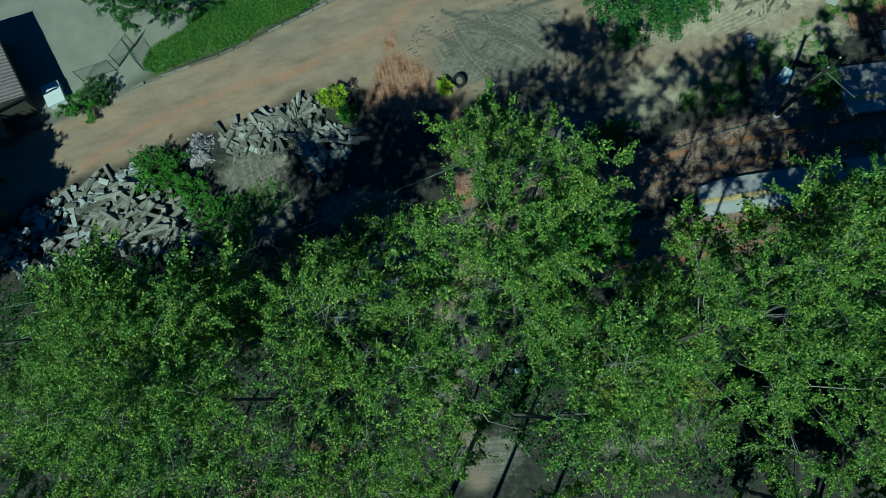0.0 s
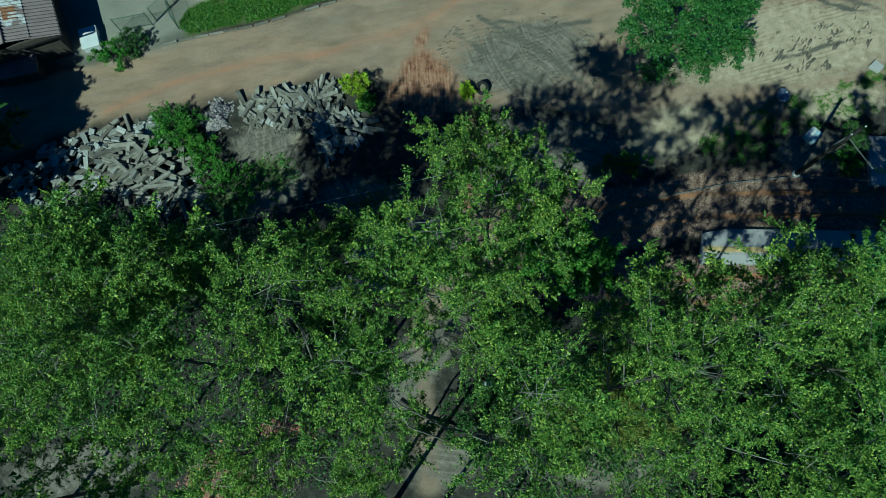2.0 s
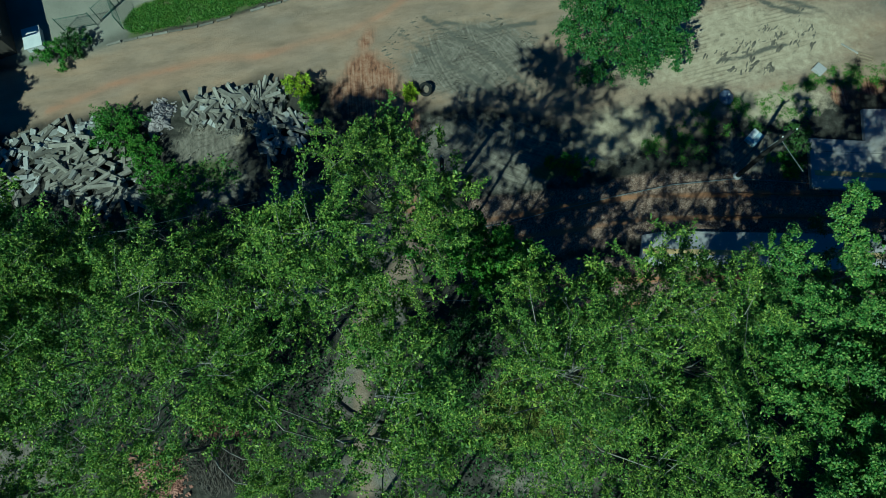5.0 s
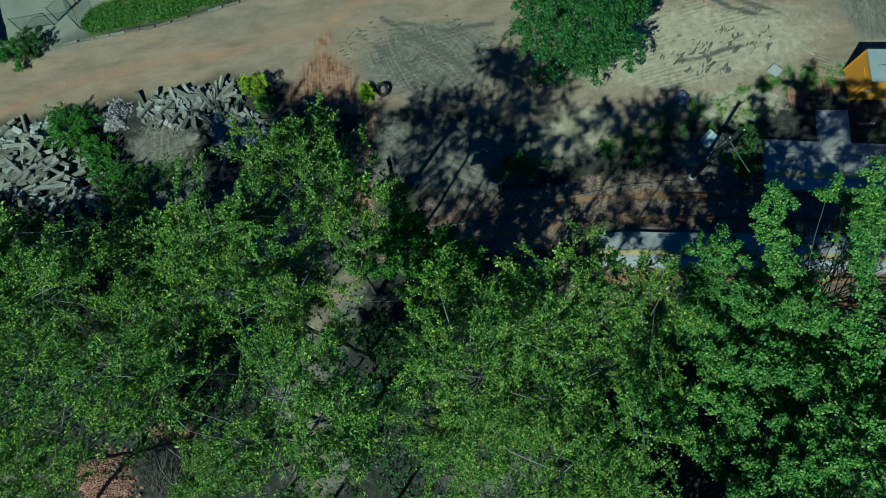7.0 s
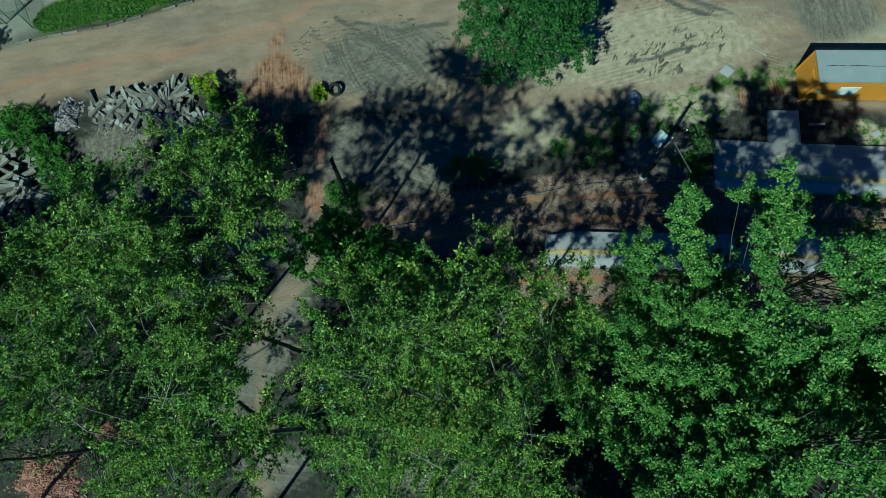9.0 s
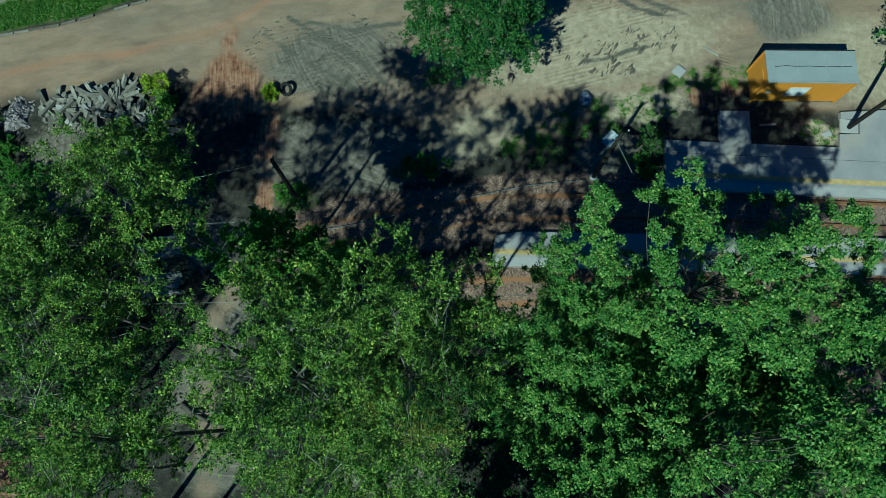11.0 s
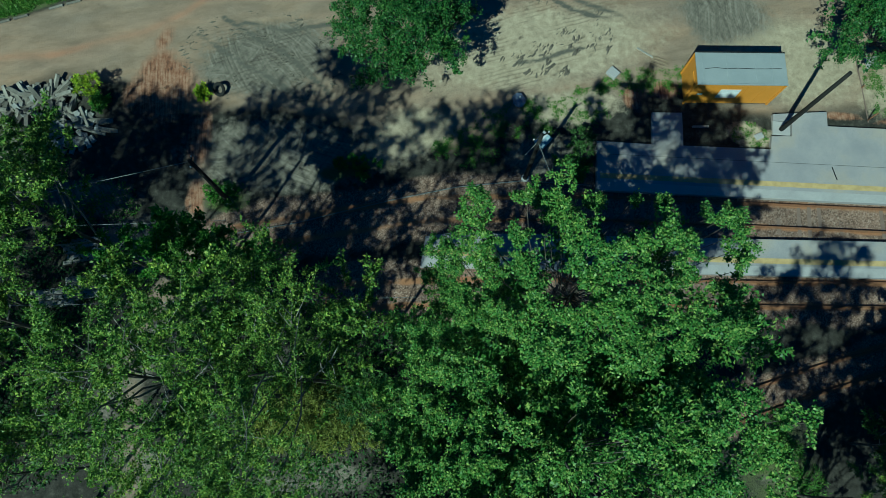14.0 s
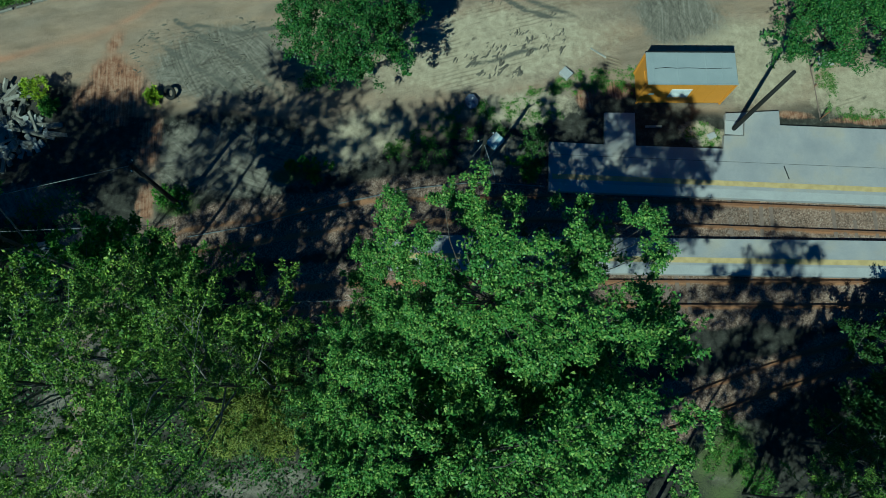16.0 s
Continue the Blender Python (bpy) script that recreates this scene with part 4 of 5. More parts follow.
def dome(cx, cy, top, rx, ry, low, n, r, seed):
    """Masses of a rounded crown, spread over a dome."""
    rng = np.random.default_rng(seed)
    out = []
    for i in range(n):
        a, f = i * 2.399963, math.sqrt((i + 0.5) / n)
        h = math.sqrt(max(0.0, 1 - f * f * 0.92))
        out.append((cx + rx * f * math.cos(a) * 0.85, cy + ry * f * math.sin(a) * 0.85, low + (top - low) * h + rng.normal() * 0.15, r * (0.85 + 0.3 * rng.random())))
    return out


tree(10.3, 20.2, dome(10.3, 20.3, 8.3, 4.5, 4.3, 3.2, 30, 1.02, 31), ROUND_LEAF, "round broad-crowned dark green tree on the sandy yard", 31, branches=14, twigs=16, per_twig=6, size=0.12, reach=0.3, twig_mat=BARK, start=0.45, under=0.6, clump=(30, 0.37, 95, 0.125))
tree(41.5, 25.2, dome(41.5, 25.4, 8.6, 5.6, 5.0, 2.8, 34, 1.2, 32), ROUND_LEAF, "feathery dark green tree beside the yard fence", 32, branches=14, twigs=14, per_twig=6, size=0.14, reach=0.34, twig_mat=BARK, start=0.35, under=0.7, clump=(26, 0.40, 90, 0.135))
tree(-21.6, 23.4, dome(-21.6, 23.4, 5.6, 3.6, 3.2, 1.9, 20, 1.0, 33), ROUND_LEAF, "bluish green spreading tree behind the grass verge", 33, branches=20, twigs=22, per_twig=8, size=0.09, reach=0.24, twig_mat=BARK, under=0.5)
tree(39.4, -1.0, dome(39.4, -1.0, 8.8, 2.4, 2.4, 5.0, 9, 1.2, 34), SHADE_TONED_LEAF, "low tree in deep shade beside the siding", 34, branches=13, size=0.125, twigs=20, per_twig=8)
tree(42.6, 0.4, dome(42.6, 0.4, 9.6, 3.2, 2.8, 5.2, 10, 1.3, 35), SHADE_TONED_LEAF, "low tree in deep shade beside the siding", 35, branches=13, size=0.125, twigs=20, per_twig=8)
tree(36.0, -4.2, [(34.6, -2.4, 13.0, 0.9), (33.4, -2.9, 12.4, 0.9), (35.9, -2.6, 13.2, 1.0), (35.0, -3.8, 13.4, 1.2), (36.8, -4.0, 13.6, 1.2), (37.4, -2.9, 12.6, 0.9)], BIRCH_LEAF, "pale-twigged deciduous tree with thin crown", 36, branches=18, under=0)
# added low tree: dark foliage standing in for the deep shade here
tree(43.2, 3.8, dome(43.2, 3.8, 6.6, 3.2, 2.2, 3.0, 11, 1.2, 44), SHADE_TONED_LEAF, "low tree in deep shade beside the siding", 44, branches=14, size=0.125, twigs=20, per_twig=8)
tree(45.5, -3.4, dome(45.5, -3.4, 11, 3.0, 3.0, 6, 9, 1.4, 37), SHADE_TONED_LEAF, "low tree in deep shade beside the siding", 37, branches=13, size=0.125, twigs=20, per_twig=8)
# southern row, nearly all out of view, added for the shade it casts
for i, (x, y, top) in enumerate(((-15.4, -12.6, 25), (-3.0, -12.8, 27), (0.2, -13.2, 25), (11.2, -13.2, 22), (16.2, -12.6, 22), (21.4, -12.6, 22))):
    crown = dome(x, y, top, 3.5, 3.2, top - 8, 12, 1.8, 90 + i) + (dome(x, y, top - 7, 3.4, 3.2, top - 12, 8, 2.0, 190 + i) if i not in (1, 2) else [])
    tree(x, y, crown, MAPLE_LEAF if i > 4 else BIRCH_LEAF, MAPLE if i > 4 else BIRCH, 90 + i, branches=(10, 5, 4, 9, 9, 9)[i], size=0.13 if i == 0 else 0.22, twigs=17, per_twig=6 if i == 0 else 5, reach=0.5, under=0 if i == 2 else 0.28)
# added trees beyond the drone's view, placed so their shadows cross tracks and lane
for i, (x, y, top) in enumerate(((-3.8, -9.4, 25.5), (-23.0, -12.6, 22), (-31.0, -11.5, 18), (-18.6, -9.8, 24), (32.0, -12.5, 22.5), (39.0, -11.5, 22), (45.5, -10.0, 22), (33.4, -11.6, 16.5), (12.6, -9.4, 24), (16.6, -11.0, 22), (27.6, -9.8, 24))):
    tree(x, y, dome(x, y, top, 4.0 if i == 8 else 3.0, 2.2, top - 5, 10, 1.5, 290 + i), BIRCH_LEAF, BIRCH, 290 + i, branches=4 if i in (0, 10) else 9, size=0.22, twigs=15, per_twig=5, reach=0.5, under=0)
# three more out of view, added to dapple the eastern tracks with shade
tree(29.4, -8.0, dome(29.4, -8.0, 24.0, 3.6, 3.0, 17, 12, 1.1, 38), MAPLE_LEAF, MAPLE, 38, branches=12, size=0.2, twigs=14, per_twig=5, reach=0.5, under=0)
tree(27.4, -12.6, dome(27.4, -12.6, 21, 3.6, 3.0, 15, 10, 1.1, 43), MAPLE_LEAF, MAPLE, 43, branches=14, size=0.2, twigs=14, per_twig=5, reach=0.5, under=0)
tree(38.5, -13.5, dome(38.5, -13.5, 19, 4.2, 3.8, 12, 12, 1.6, 39), MAPLE_LEAF, MAPLE, 39, branches=10, size=0.25, twigs=17, per_twig=5, reach=0.5)
# two unseen trees, added to throw shade over lane and shed front
tree(-36.2, 2.6, dome(-36.2, 2.6, 15.5, 4.6, 4.6, 5, 16, 1.9, 40), SHADE_TONED_LEAF, "unseen dark tree added to shade the lane", 40, branches=12, size=0.27, twigs=18, per_twig=6, reach=0.4)
tree(-33.2, 8.8, dome(-33.2, 8.8, 8.5, 2.6, 2.6, 2.5, 10, 1.5, 41), SHADE_TONED_LEAF, "unseen dark tree added to shade the lane", 41, branches=12, size=0.27, twigs=18, per_twig=6, reach=0.4)


# ---------------------------------------------------------------- bushes and weeds
def bush(name, cx, cy, rx, ry, h, leaf, label, seed, n=9, size=0.11, category="bush", branches=46):
    rng = np.random.default_rng(seed + 500)
    tops = [(a + rng.normal() * 0.16 * rx, b + rng.normal() * 0.16 * ry, max(0.4, z * (0.7 + 0.5 * rng.random())), r * (0.6 + 0.8 * rng.random())) for a, b, z, r in dome(cx, cy, h, rx, ry, h * 0.35, n + 3, 0.40 * min(rx, ry), seed)]
    return tree(cx, cy, tops, leaf, label, seed, branches=branches, twigs=8, per_twig=7, size=size, reach=0.22, twig_mat=BARK, name=name, category=category, trunk_r=0.03, under=0, start=0.3)


bush("bush", -20.5, 11.4, 1.9, 1.7, 1.9, BUSH_LEAF, "bright green bush growing out of the concrete rubble", 51, 12)
bush("bush", -18.6, 10.6, 1.4, 1.2, 1.4, BUSH_LEAF, "bright green bush growing out of the concrete rubble", 52, 9)
bush("bush", -17.2, 8.8, 1.4, 1.2, 1.3, BUSH_LEAF, "leafy green bush beside the rubble", 53, 9)
bush("bush", -15.3, 8.3, 0.9, 1.4, 1.1, BUSH_LEAF, "leafy green bush beside the rubble", 54, 8)
bush("bush", -9.4, 16.0, 0.80, 0.9, 1.6, YELLOW_LEAF, "yellow-green bush at the edge of the lane", 55, 8)
bush("bush", -8.6, 15.0, 0.6, 0.6, 0.9, BUSH_LEAF, "dark green bush at the edge of the lane", 56, 8)
bush("bush", -2.25, 16.4, 0.4, 0.5, 0.7, YELLOW_LEAF, "small yellow-green bush on bare soil", 57, 6)
bush("bush", -26.1, 16.6, 1.4, 0.9, 1.2, BUSH_LEAF, "bright green bush along the lane edge", 58, 9)
bush("bush", -24.8, 17.6, 0.9, 0.9, 1.1, SHADE_TONED_LEAF, "dark green bush along the lane edge", 59, 8)
bush("bush", 0.4, 9.7, 1.2, 0.8, 1.1, BUSH_LEAF, "green weeds round the pole foot", 60, 7)
bush("bush", 8.3, 12.7, 1.7, 0.6, 0.7, BUSH_LEAF, "low bright green weeds in the shade edge", 61, 8)
bush("bush", 22.2, 14.2, 1.2, 0.9, 1.0, BUSH_LEAF, "low green bush beside the platform end", 62, 8)
bush("bush", 22.4, 15.6, 0.7, 1.0, 1.6, SHADE_TONED_LEAF, "dark bush beside the platform end", 63, 8)
bush("shrub", 10.7, -2.2, 2.0, 2.2, 2.2, DRY_LEAF, "low olive-brown shrub in the wood clearing", 68, 12, 0.10, "shrub")
bush("shrub", 8.4, -2.5, 2.4, 2.2, 2.8, DRY_LEAF, "olive-brown shrub in the wood clearing", 64, 12, 0.10, "shrub")
bush("shrub", 11.3, -1.6, 1.6, 1.6, 5.2, SHADE_TONED_LEAF, "tall shaded shrub under the trees", 65, 10, 0.11, "shrub")
bush("shrub", 9.8, 1.4, 1.3, 1.5, 3.2, SHADE_TONED_LEAF, "tall shaded shrub under the trees", 66, 9, 0.11, "shrub")
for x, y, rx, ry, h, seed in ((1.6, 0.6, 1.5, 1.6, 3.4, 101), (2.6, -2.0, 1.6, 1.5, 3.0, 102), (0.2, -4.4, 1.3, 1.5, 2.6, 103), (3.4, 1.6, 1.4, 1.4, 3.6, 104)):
    bush("shrub", x, y, rx, ry, h, SHADE_TONED_LEAF, "dark leafy shrub beside the footpath under the trees", seed, 10, 0.12, "shrub", 40)
bush("shrub", -8.5, 6.2, 1.4, 1.0, 1.4, SHADE_TONED_LEAF, "shaded shrub beside the old track", 67, 9, 0.11, "shrub")


def weeds(name, patches, leaf, label, seed, per_m2, size, height, category="weeds", cover=0.42, width=0.22):
    """Loose tufts of blades and small leaves over patches of ground."""
    rng = np.random.default_rng(seed)
    pts = []
    for cx, cy, rx, ry, turn in patches:
        n = int(per_m2 * math.pi * rx * ry)
        a, f = rng.random(n) * 6.283, np.sqrt(rng.random(n)) ** 0.9
        u, v = rx * f * np.cos(a), ry * f * np.sin(a)
        keep = value_noise(u + cx, v + cy, 0.33, seed) > cover + 0.28 * f - 0.30 * (rng.random(n) < 0.3)
        c, s = math.cos(radians(turn)), math.sin(radians(turn))
        pts.append(np.stack([cx + u * c - v * s, cy + u * s + v * c], -1)[keep])
    B = np.concatenate(pts)
    k = len(B)
    B = np.concatenate([B, (rng.random((k, 1)) ** 2) * height], 1)
    ax = rng.normal(size=(k, 3)) * [1, 1, 0.5] + [0, 0, 0.35]
    ax /= np.linalg.norm(ax, axis=1)[:, None]
    side = np.cross(ax, rng.normal(size=(k, 3)) * 0.5 + [0, 0, 1])
    side /= np.linalg.norm(side, axis=1)[:, None] + 1e-9
    s = (size * (0.5 + rng.random(k)))[:, None]
    if width < 0.1:                                          # narrow blades
        V = np.stack([B + side * s * width, B + ax * s, B - side * s * width], 1).reshape(-1, 3)
    else:
        V = np.stack([B, B + ax * s * 0.5 + side * s * width, B + ax * s, B + ax * s * 0.5 - side * s * width], 1).reshape(-1, 3)
    me = bpy.data.meshes.new(name)
    me.from_pydata(V, [], np.arange(len(V)).reshape(k, -1))
    me.materials.append(leaf)
    return tagged(new(name, me), label, category, kind="stuff")


weeds("grass", [(-17.5, 21.4, 4.8, 1.2, 20), (-12.4, 23.8, 3.8, 1.3, 26), (-20.5, 20.1, 1.8, 1.0, 20), (-16.0, 23.4, 3.6, 1.2, 24)], GRASS, "green grass verge along the kerb of the lane", 71, 1700, 0.20, 0.22, "grass", 0.30, 0.08)
weeds("weeds", [(20, 17.4, 4.6, 1.4, 12), (15.5, 14.8, 2.6, 1.4, 10), (26.4, 20.8, 3.2, 1.0, 12), (28.6, 21.3, 1.0, 1.2, 0), (33.4, 17.8, 1.2, 0.9, 0), (41.6, 22.6, 0.7, 2.4, 5), (43.6, 20.3, 2.4, 0.5, 4),
                (23, 19.8, 2.2, 0.5, 20)], GRASS, "patchy green weeds on the sandy yard", 72, 900, 0.10, 0.16, "weeds", 0.56)
weeds("undergrowth", [(-16.3, 7.4, 2.0, 1.6, -30), (-13.8, 9.4, 1.6, 1.6, 0), (3, 6.2, 3, 1.2, 10), (-7, 8.5, 2.4, 1.6, 0), (0.6, 9.8, 1.6, 1.0, 0), (7.5, -3, 3.0, 3.4, 0), (13, 1.5, 3, 1.6, 5)], GRASS, "sparse undergrowth in the half shade", 73, 160, 0.16, 0.25)


weeds("grass", [(34.6, -1.6, 0.8, 2.4, -14), (35.9, -2.2, 0.7, 1.8, 4), (36.9, -4.2, 1.1, 1.8, 0), (4.4, -5.2, 1.2, 0.5, 20)], GRASS, "sunlit grass beside the siding", 75, 560, 0.22, 0.30, "grass", 0.46, 0.09)
weeds("dry_grass", [(6.3, -3.0, 1.9, 2.2, -30), (7.9, -1.0, 1.3, 1.9, -10), (9.0, -3.6, 1.2, 1.2, 0)], DRY_LEAF, "tall olive-yellow dry grass in the wood clearing", 76, 520, 0.30, 0.75, "grass", 0.24, 0.09)
# partly filler: its darkened green keeps gaps between the crowns looking shaded
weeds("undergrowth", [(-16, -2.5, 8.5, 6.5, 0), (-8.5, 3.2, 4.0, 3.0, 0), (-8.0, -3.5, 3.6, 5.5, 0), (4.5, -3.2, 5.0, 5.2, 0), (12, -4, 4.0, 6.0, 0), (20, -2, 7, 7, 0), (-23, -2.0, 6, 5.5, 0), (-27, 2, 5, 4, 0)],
      SHADE_TONED_LEAF, "leafy undergrowth on the wood floor, its green darkened for shade", 74, 78, 0.19, 0.7, "undergrowth", 0.22)


# ---------------------------------------------------------------- poles and cables
def utility_pole(x, y, h, label, arms, z0=0.0):
    p = thing("utility_pole", x, y, z0, 0, label, "utility pole", "wooden line poles")
    part("shaft", tubes([[((0, 0, -0.2), 0.155), ((0, 0, h * 0.5), 0.135), ((0, 0, h), 0.11)]], 12), POLE, p)
    part("footing", tubes([[((0, 0, -0.1), 0.26), ((0, 0, 0.10), 0.25), ((0, 0, 0.12), 0.17)]], 14), EDGE_CONCRETE, p, "round concrete footing")
    for a, z, ln in arms:
        c, s = math.cos(radians(a)) * ln, math.sin(radians(a)) * ln
        part("crossarm", tubes([[((-c, -s, z), 0.04), ((c, s, z), 0.04)]], 6), POLE, p)
        for f in (-0.85, 0.85):
            part("insulator", tubes([[((c * f, s * f, z + 0.03), 0.03), ((c * f, s * f, z + 0.10), 0.045), ((c * f, s * f, z + 0.16), 0.03)]], 8), WHITE, p, "white porcelain insulator")
    return p


utility_pole(0.72, 9.47, 7.2, "dark wooden pole rising from green weeds", [(100, 6.9, 0.35)])
utility_pole(35.40, 18.35, 7.7, "dark wooden pole in a notch of the platform", [], 0.02)
utility_pole(19.1, 13.15, 7.0, "dark wooden pole with cables near the platform end", [(35, 6.75, 0.55)])


def cable(a, b, sag, r, label, name="cable", n=14):
    a, b = Vector(a), Vector(b)
    path = []
    for i in range(n + 1):
        f = i / n
        p = a.lerp(b, f)
        p.z -= sag * 4 * f * (1 - f)
        path.append((p, r))
    me = tubes([path], 5)
    me.materials.append(CABLE)
    return tagged(new(name, me), label, "cable", "overhead cables")


cable((0.72, 9.47, 7.05), (-34, -2.2, 6.8), 0.5, 0.016, "thin pale cable hanging between poles")
cable((19.05, 13.2, 5.9), (19.75, 11.0, 6.9), 0.02, 0.022, "pale guy cable slung from the pole")
cable((19.05, 13.2, 5.9), (18.55, 12.9, 4.5), 0.02, 0.022, "pale guy cable slung from the pole")
cable((-36, -2.5, 5.2), (16.0, 4.2, 5.6), 0.6, 0.012, "long pale cable strung through the trees")
cable((-36, 1.5, 5.6), (2.6, 6.9, 5.4), 0.5, 0.012, "long pale cable strung through the trees")

trough = strip([(1.6, 7.5), (5.0, 8.52), (7.7, 9.55), (11.2, 10.85), (15, 12.1), (19.0, 12.95), (23.4, 13.15)], 0.03, -0.05, 0.08)
trough.materials.append(CABLE)
tagged(new("ground_cable", trough), "pale cable laid along the ballast between poles", "cable")


# ---------------------------------------------------------------- orange container hut
def container():
    t = thing("container_hut", 31.64, 20.86, 0.0, 6.0, "orange panel hut with a flat grey metal roof", "container")
    L, W, H = 5.5, 2.12, 2.8
    part("base_frame", boxed(-L / 2 + 0.05, -W / 2 + 0.05, -0.05, L / 2 - 0.05, W / 2 - 0.05, 0.14), DARK_METAL, t)
    for sx, sy, n, nm in ((0, -1, 5, "long"), (0, 1, 5, "long"), (-1, 0, 2, "end"), (1, 0, 2, "end")):
        for i in range(n):
            if sy:
                a, b = -L / 2 + 0.06 + (L - 0.12) * i / n, -L / 2 + 0.06 + (L - 0.12) * (i + 1) / n
                y = sy * (W / 2 - 0.04)
                part("wall_panel", boxed(a + 0.006, y - 0.035, 0.12, b - 0.006, y + 0.035, H - 0.10, 0.006), ORANGE, t)
            else:
                a, b = -W / 2 + 0.08 + (W - 0.16) * i / n, -W / 2 + 0.08 + (W - 0.16) * (i + 1) / n
                x = sx * (L / 2 - 0.04)
                part("wall_panel", boxed(x - 0.035, a + 0.006, 0.12, x + 0.035, b - 0.006, H - 0.10, 0.006), ORANGE, t)
    for sx in (-1, 1):
        for sy in (-1, 1):
            part("corner_post", boxed(sx * L / 2 - 0.06, sy * W / 2 - 0.06, 0.0, sx * L / 2 + 0.06, sy * W / 2 + 0.06, H - 0.06, 0.01), ORANGE, t)
    roof = part("roof", boxed(-L / 2 - 0.06, -W / 2 - 0.06, H - 0.10, L / 2 + 0.06, W / 2 + 0.06, H, 0.012), ROOF_SHEET, t, "flat grey sheet-metal roof")
    for x in (-L / 2 + 0.35, -0.9, 0.9, 1.9):
        part("roof_seam", boxed(x - 0.02, -W / 2 - 0.02, H - 0.01, x + 0.02, W / 2 + 0.02, H + 0.02, 0.004), ROOF_SHEET, roof)
    part("crack", strip([(-2.3, -0.05), (-1.6, 0.02), (-1.0, -0.03), (-0.2, 0.0), (0.9, -0.04), (2.5, 0.0)], 0.035, H - 0.005, H + 0.008), DARK_METAL, roof, "dark tar-filled crack")
    # north edge is dark: the shadow behind the roof put into its colour
    for sy in (-1, 1):
        part("roof_edge", boxed(-L / 2 - 0.075, sy * (W / 2 + 0.03) - 0.04, H - 0.08, L / 2 + 0.075, sy * (W / 2 + 0.03) + 0.04, H + 0.03, 0.006), ROOF_SHEET if sy < 0 else DARK_METAL, roof)
    win = part("window", boxed(-1.05, -W / 2 - 0.03, 0.95, 0.25, -W / 2 + 0.02, 2.0, 0.01), WHITE, t, "white shuttered window")
    for z in (1.1, 1.27, 1.44, 1.61, 1.78):
        part("slat", boxed(-0.97, -W / 2 - 0.045, z, 0.17, -W / 2 - 0.028, z + 0.10, 0.004), WHITE, win)
    door = part("door", boxed(-L / 2 - 0.03, -0.75, 0.14, -L / 2 + 0.02, 0.15, 2.15, 0.008), ORANGE, t)
    part("handle", tubes([[((-L / 2 - 0.07, -0.62, 1.0), 0.015), ((-L / 2 - 0.07, -0.62, 1.16), 0.015)]], 6), DARK_METAL, door, "dark steel door handle")
    part("blue_mark", boxed(-2.35, -W / 2 - 0.008, 1.25, -2.0, -W / 2 + 0.01, 1.45), PALE_BLUE, t, "small blue sprayed mark")
    return t


container()


# ---------------------------------------------------------------- shed by the lane
def shed():
    t = thing("shed", -28.35, 16.55, 0, 116.5, "low shed with a rusty brown corrugated roof", "shed")
    L, W, E, R = 6.1, 6.0, 2.6, 3.5           # along the east eave, across, eave and ridge heights
    # local x runs along the eave to the north-west, local y to the south-west
    part("wall", boxed(0.25, 0.35, -0.1, L - 0.25, W - 0.35, E - 0.08), SHADE_DARK_WALL, t)
    def wave(y0, z0, y1, z1, x0, x1, pitch):
        n = int((x1 - x0) / pitch * 4)
        V, F = [], []
        for i in range(n + 1):
            x = x0 + (x1 - x0) * i / n
            h = 0.045 * math.sin(2 * math.pi * (x - x0) / pitch)
            for j in range(2):
                y, z = (y0, z0) if j == 0 else (y1, z1)
                V += [(x, y, z + h), (x, y, z + h - 0.02)]
        for i in range(n):
            a = i * 4
            F += [(a, a + 4, a + 6, a + 2), (a + 1, a + 3, a + 7, a + 5), (a, a + 1, a + 5, a + 4), (a + 2, a + 6, a + 7, a + 3)]
        F += [(0, 2, 3, 1), (4 * n, 4 * n + 1, 4 * n + 3, 4 * n + 2)]
        me = bpy.data.meshes.new("sheet")
        me.from_pydata(V, [], F)
        me.update()
        bm = bmesh.new()
        bm.from_mesh(me)
        bmesh.ops.recalc_face_normals(bm, faces=bm.faces)
        return bm
    n = 6
    for i in range(n):
        a, b = L * i / n, L * (i + 1) / n + 0.06
        part("roof_sheet", wave(-0.1, E, 1.62, E + (R - E) * 0.55, a - 0.05, b, 0.25), BROWN_ROOF, t)
        part("roof_sheet", wave(1.55, E + (R - E) * 0.55 + 0.03, 3.05, R, a - 0.05, b, 0.25), LIMEWASH if i in (1, 2, 3) else BROWN_ROOF, t, "whitewashed corrugated sheet" if i in (1, 2, 3) else "")
        part("roof_sheet", wave(W + 0.1, E, 3.0, R, a - 0.05, b, 0.25), BROWN_ROOF, t)
    part("rust_patch", wave(1.95, E + (R - E) * 0.66 + 0.045, 2.75, E + (R - E) * 0.9 + 0.045, 1.5, 2.5, 0.25), RUST, t, "orange rusted sheet")
    part("ridge_cap", tubes([[((-0.1, 3.03, R + 0.03), 0.09), ((L + 0.1, 3.03, R + 0.03), 0.09)]], 8), BROWN_ROOF, t)
    part("gutter", tubes([[((-0.1, -0.14, E - 0.06), 0.05), ((L + 0.1, -0.14, E - 0.06), 0.05)]], 8), DARK_METAL, t)
    part("verge_board", boxed(-0.12, -0.1, E - 0.16, -0.06, 3.0, E - 0.02), DARK_METAL, t)
    return t


shed()

lean = thing("lean_to", -31.4, 14.7, 0, 20, "low grey lean-to with a dull sheet roof in shade", "lean-to")
part("wall", boxed(-1.3, -0.5, -0.1, 1.1, 0.5, 1.2), SHADE_DARK_WALL, lean)
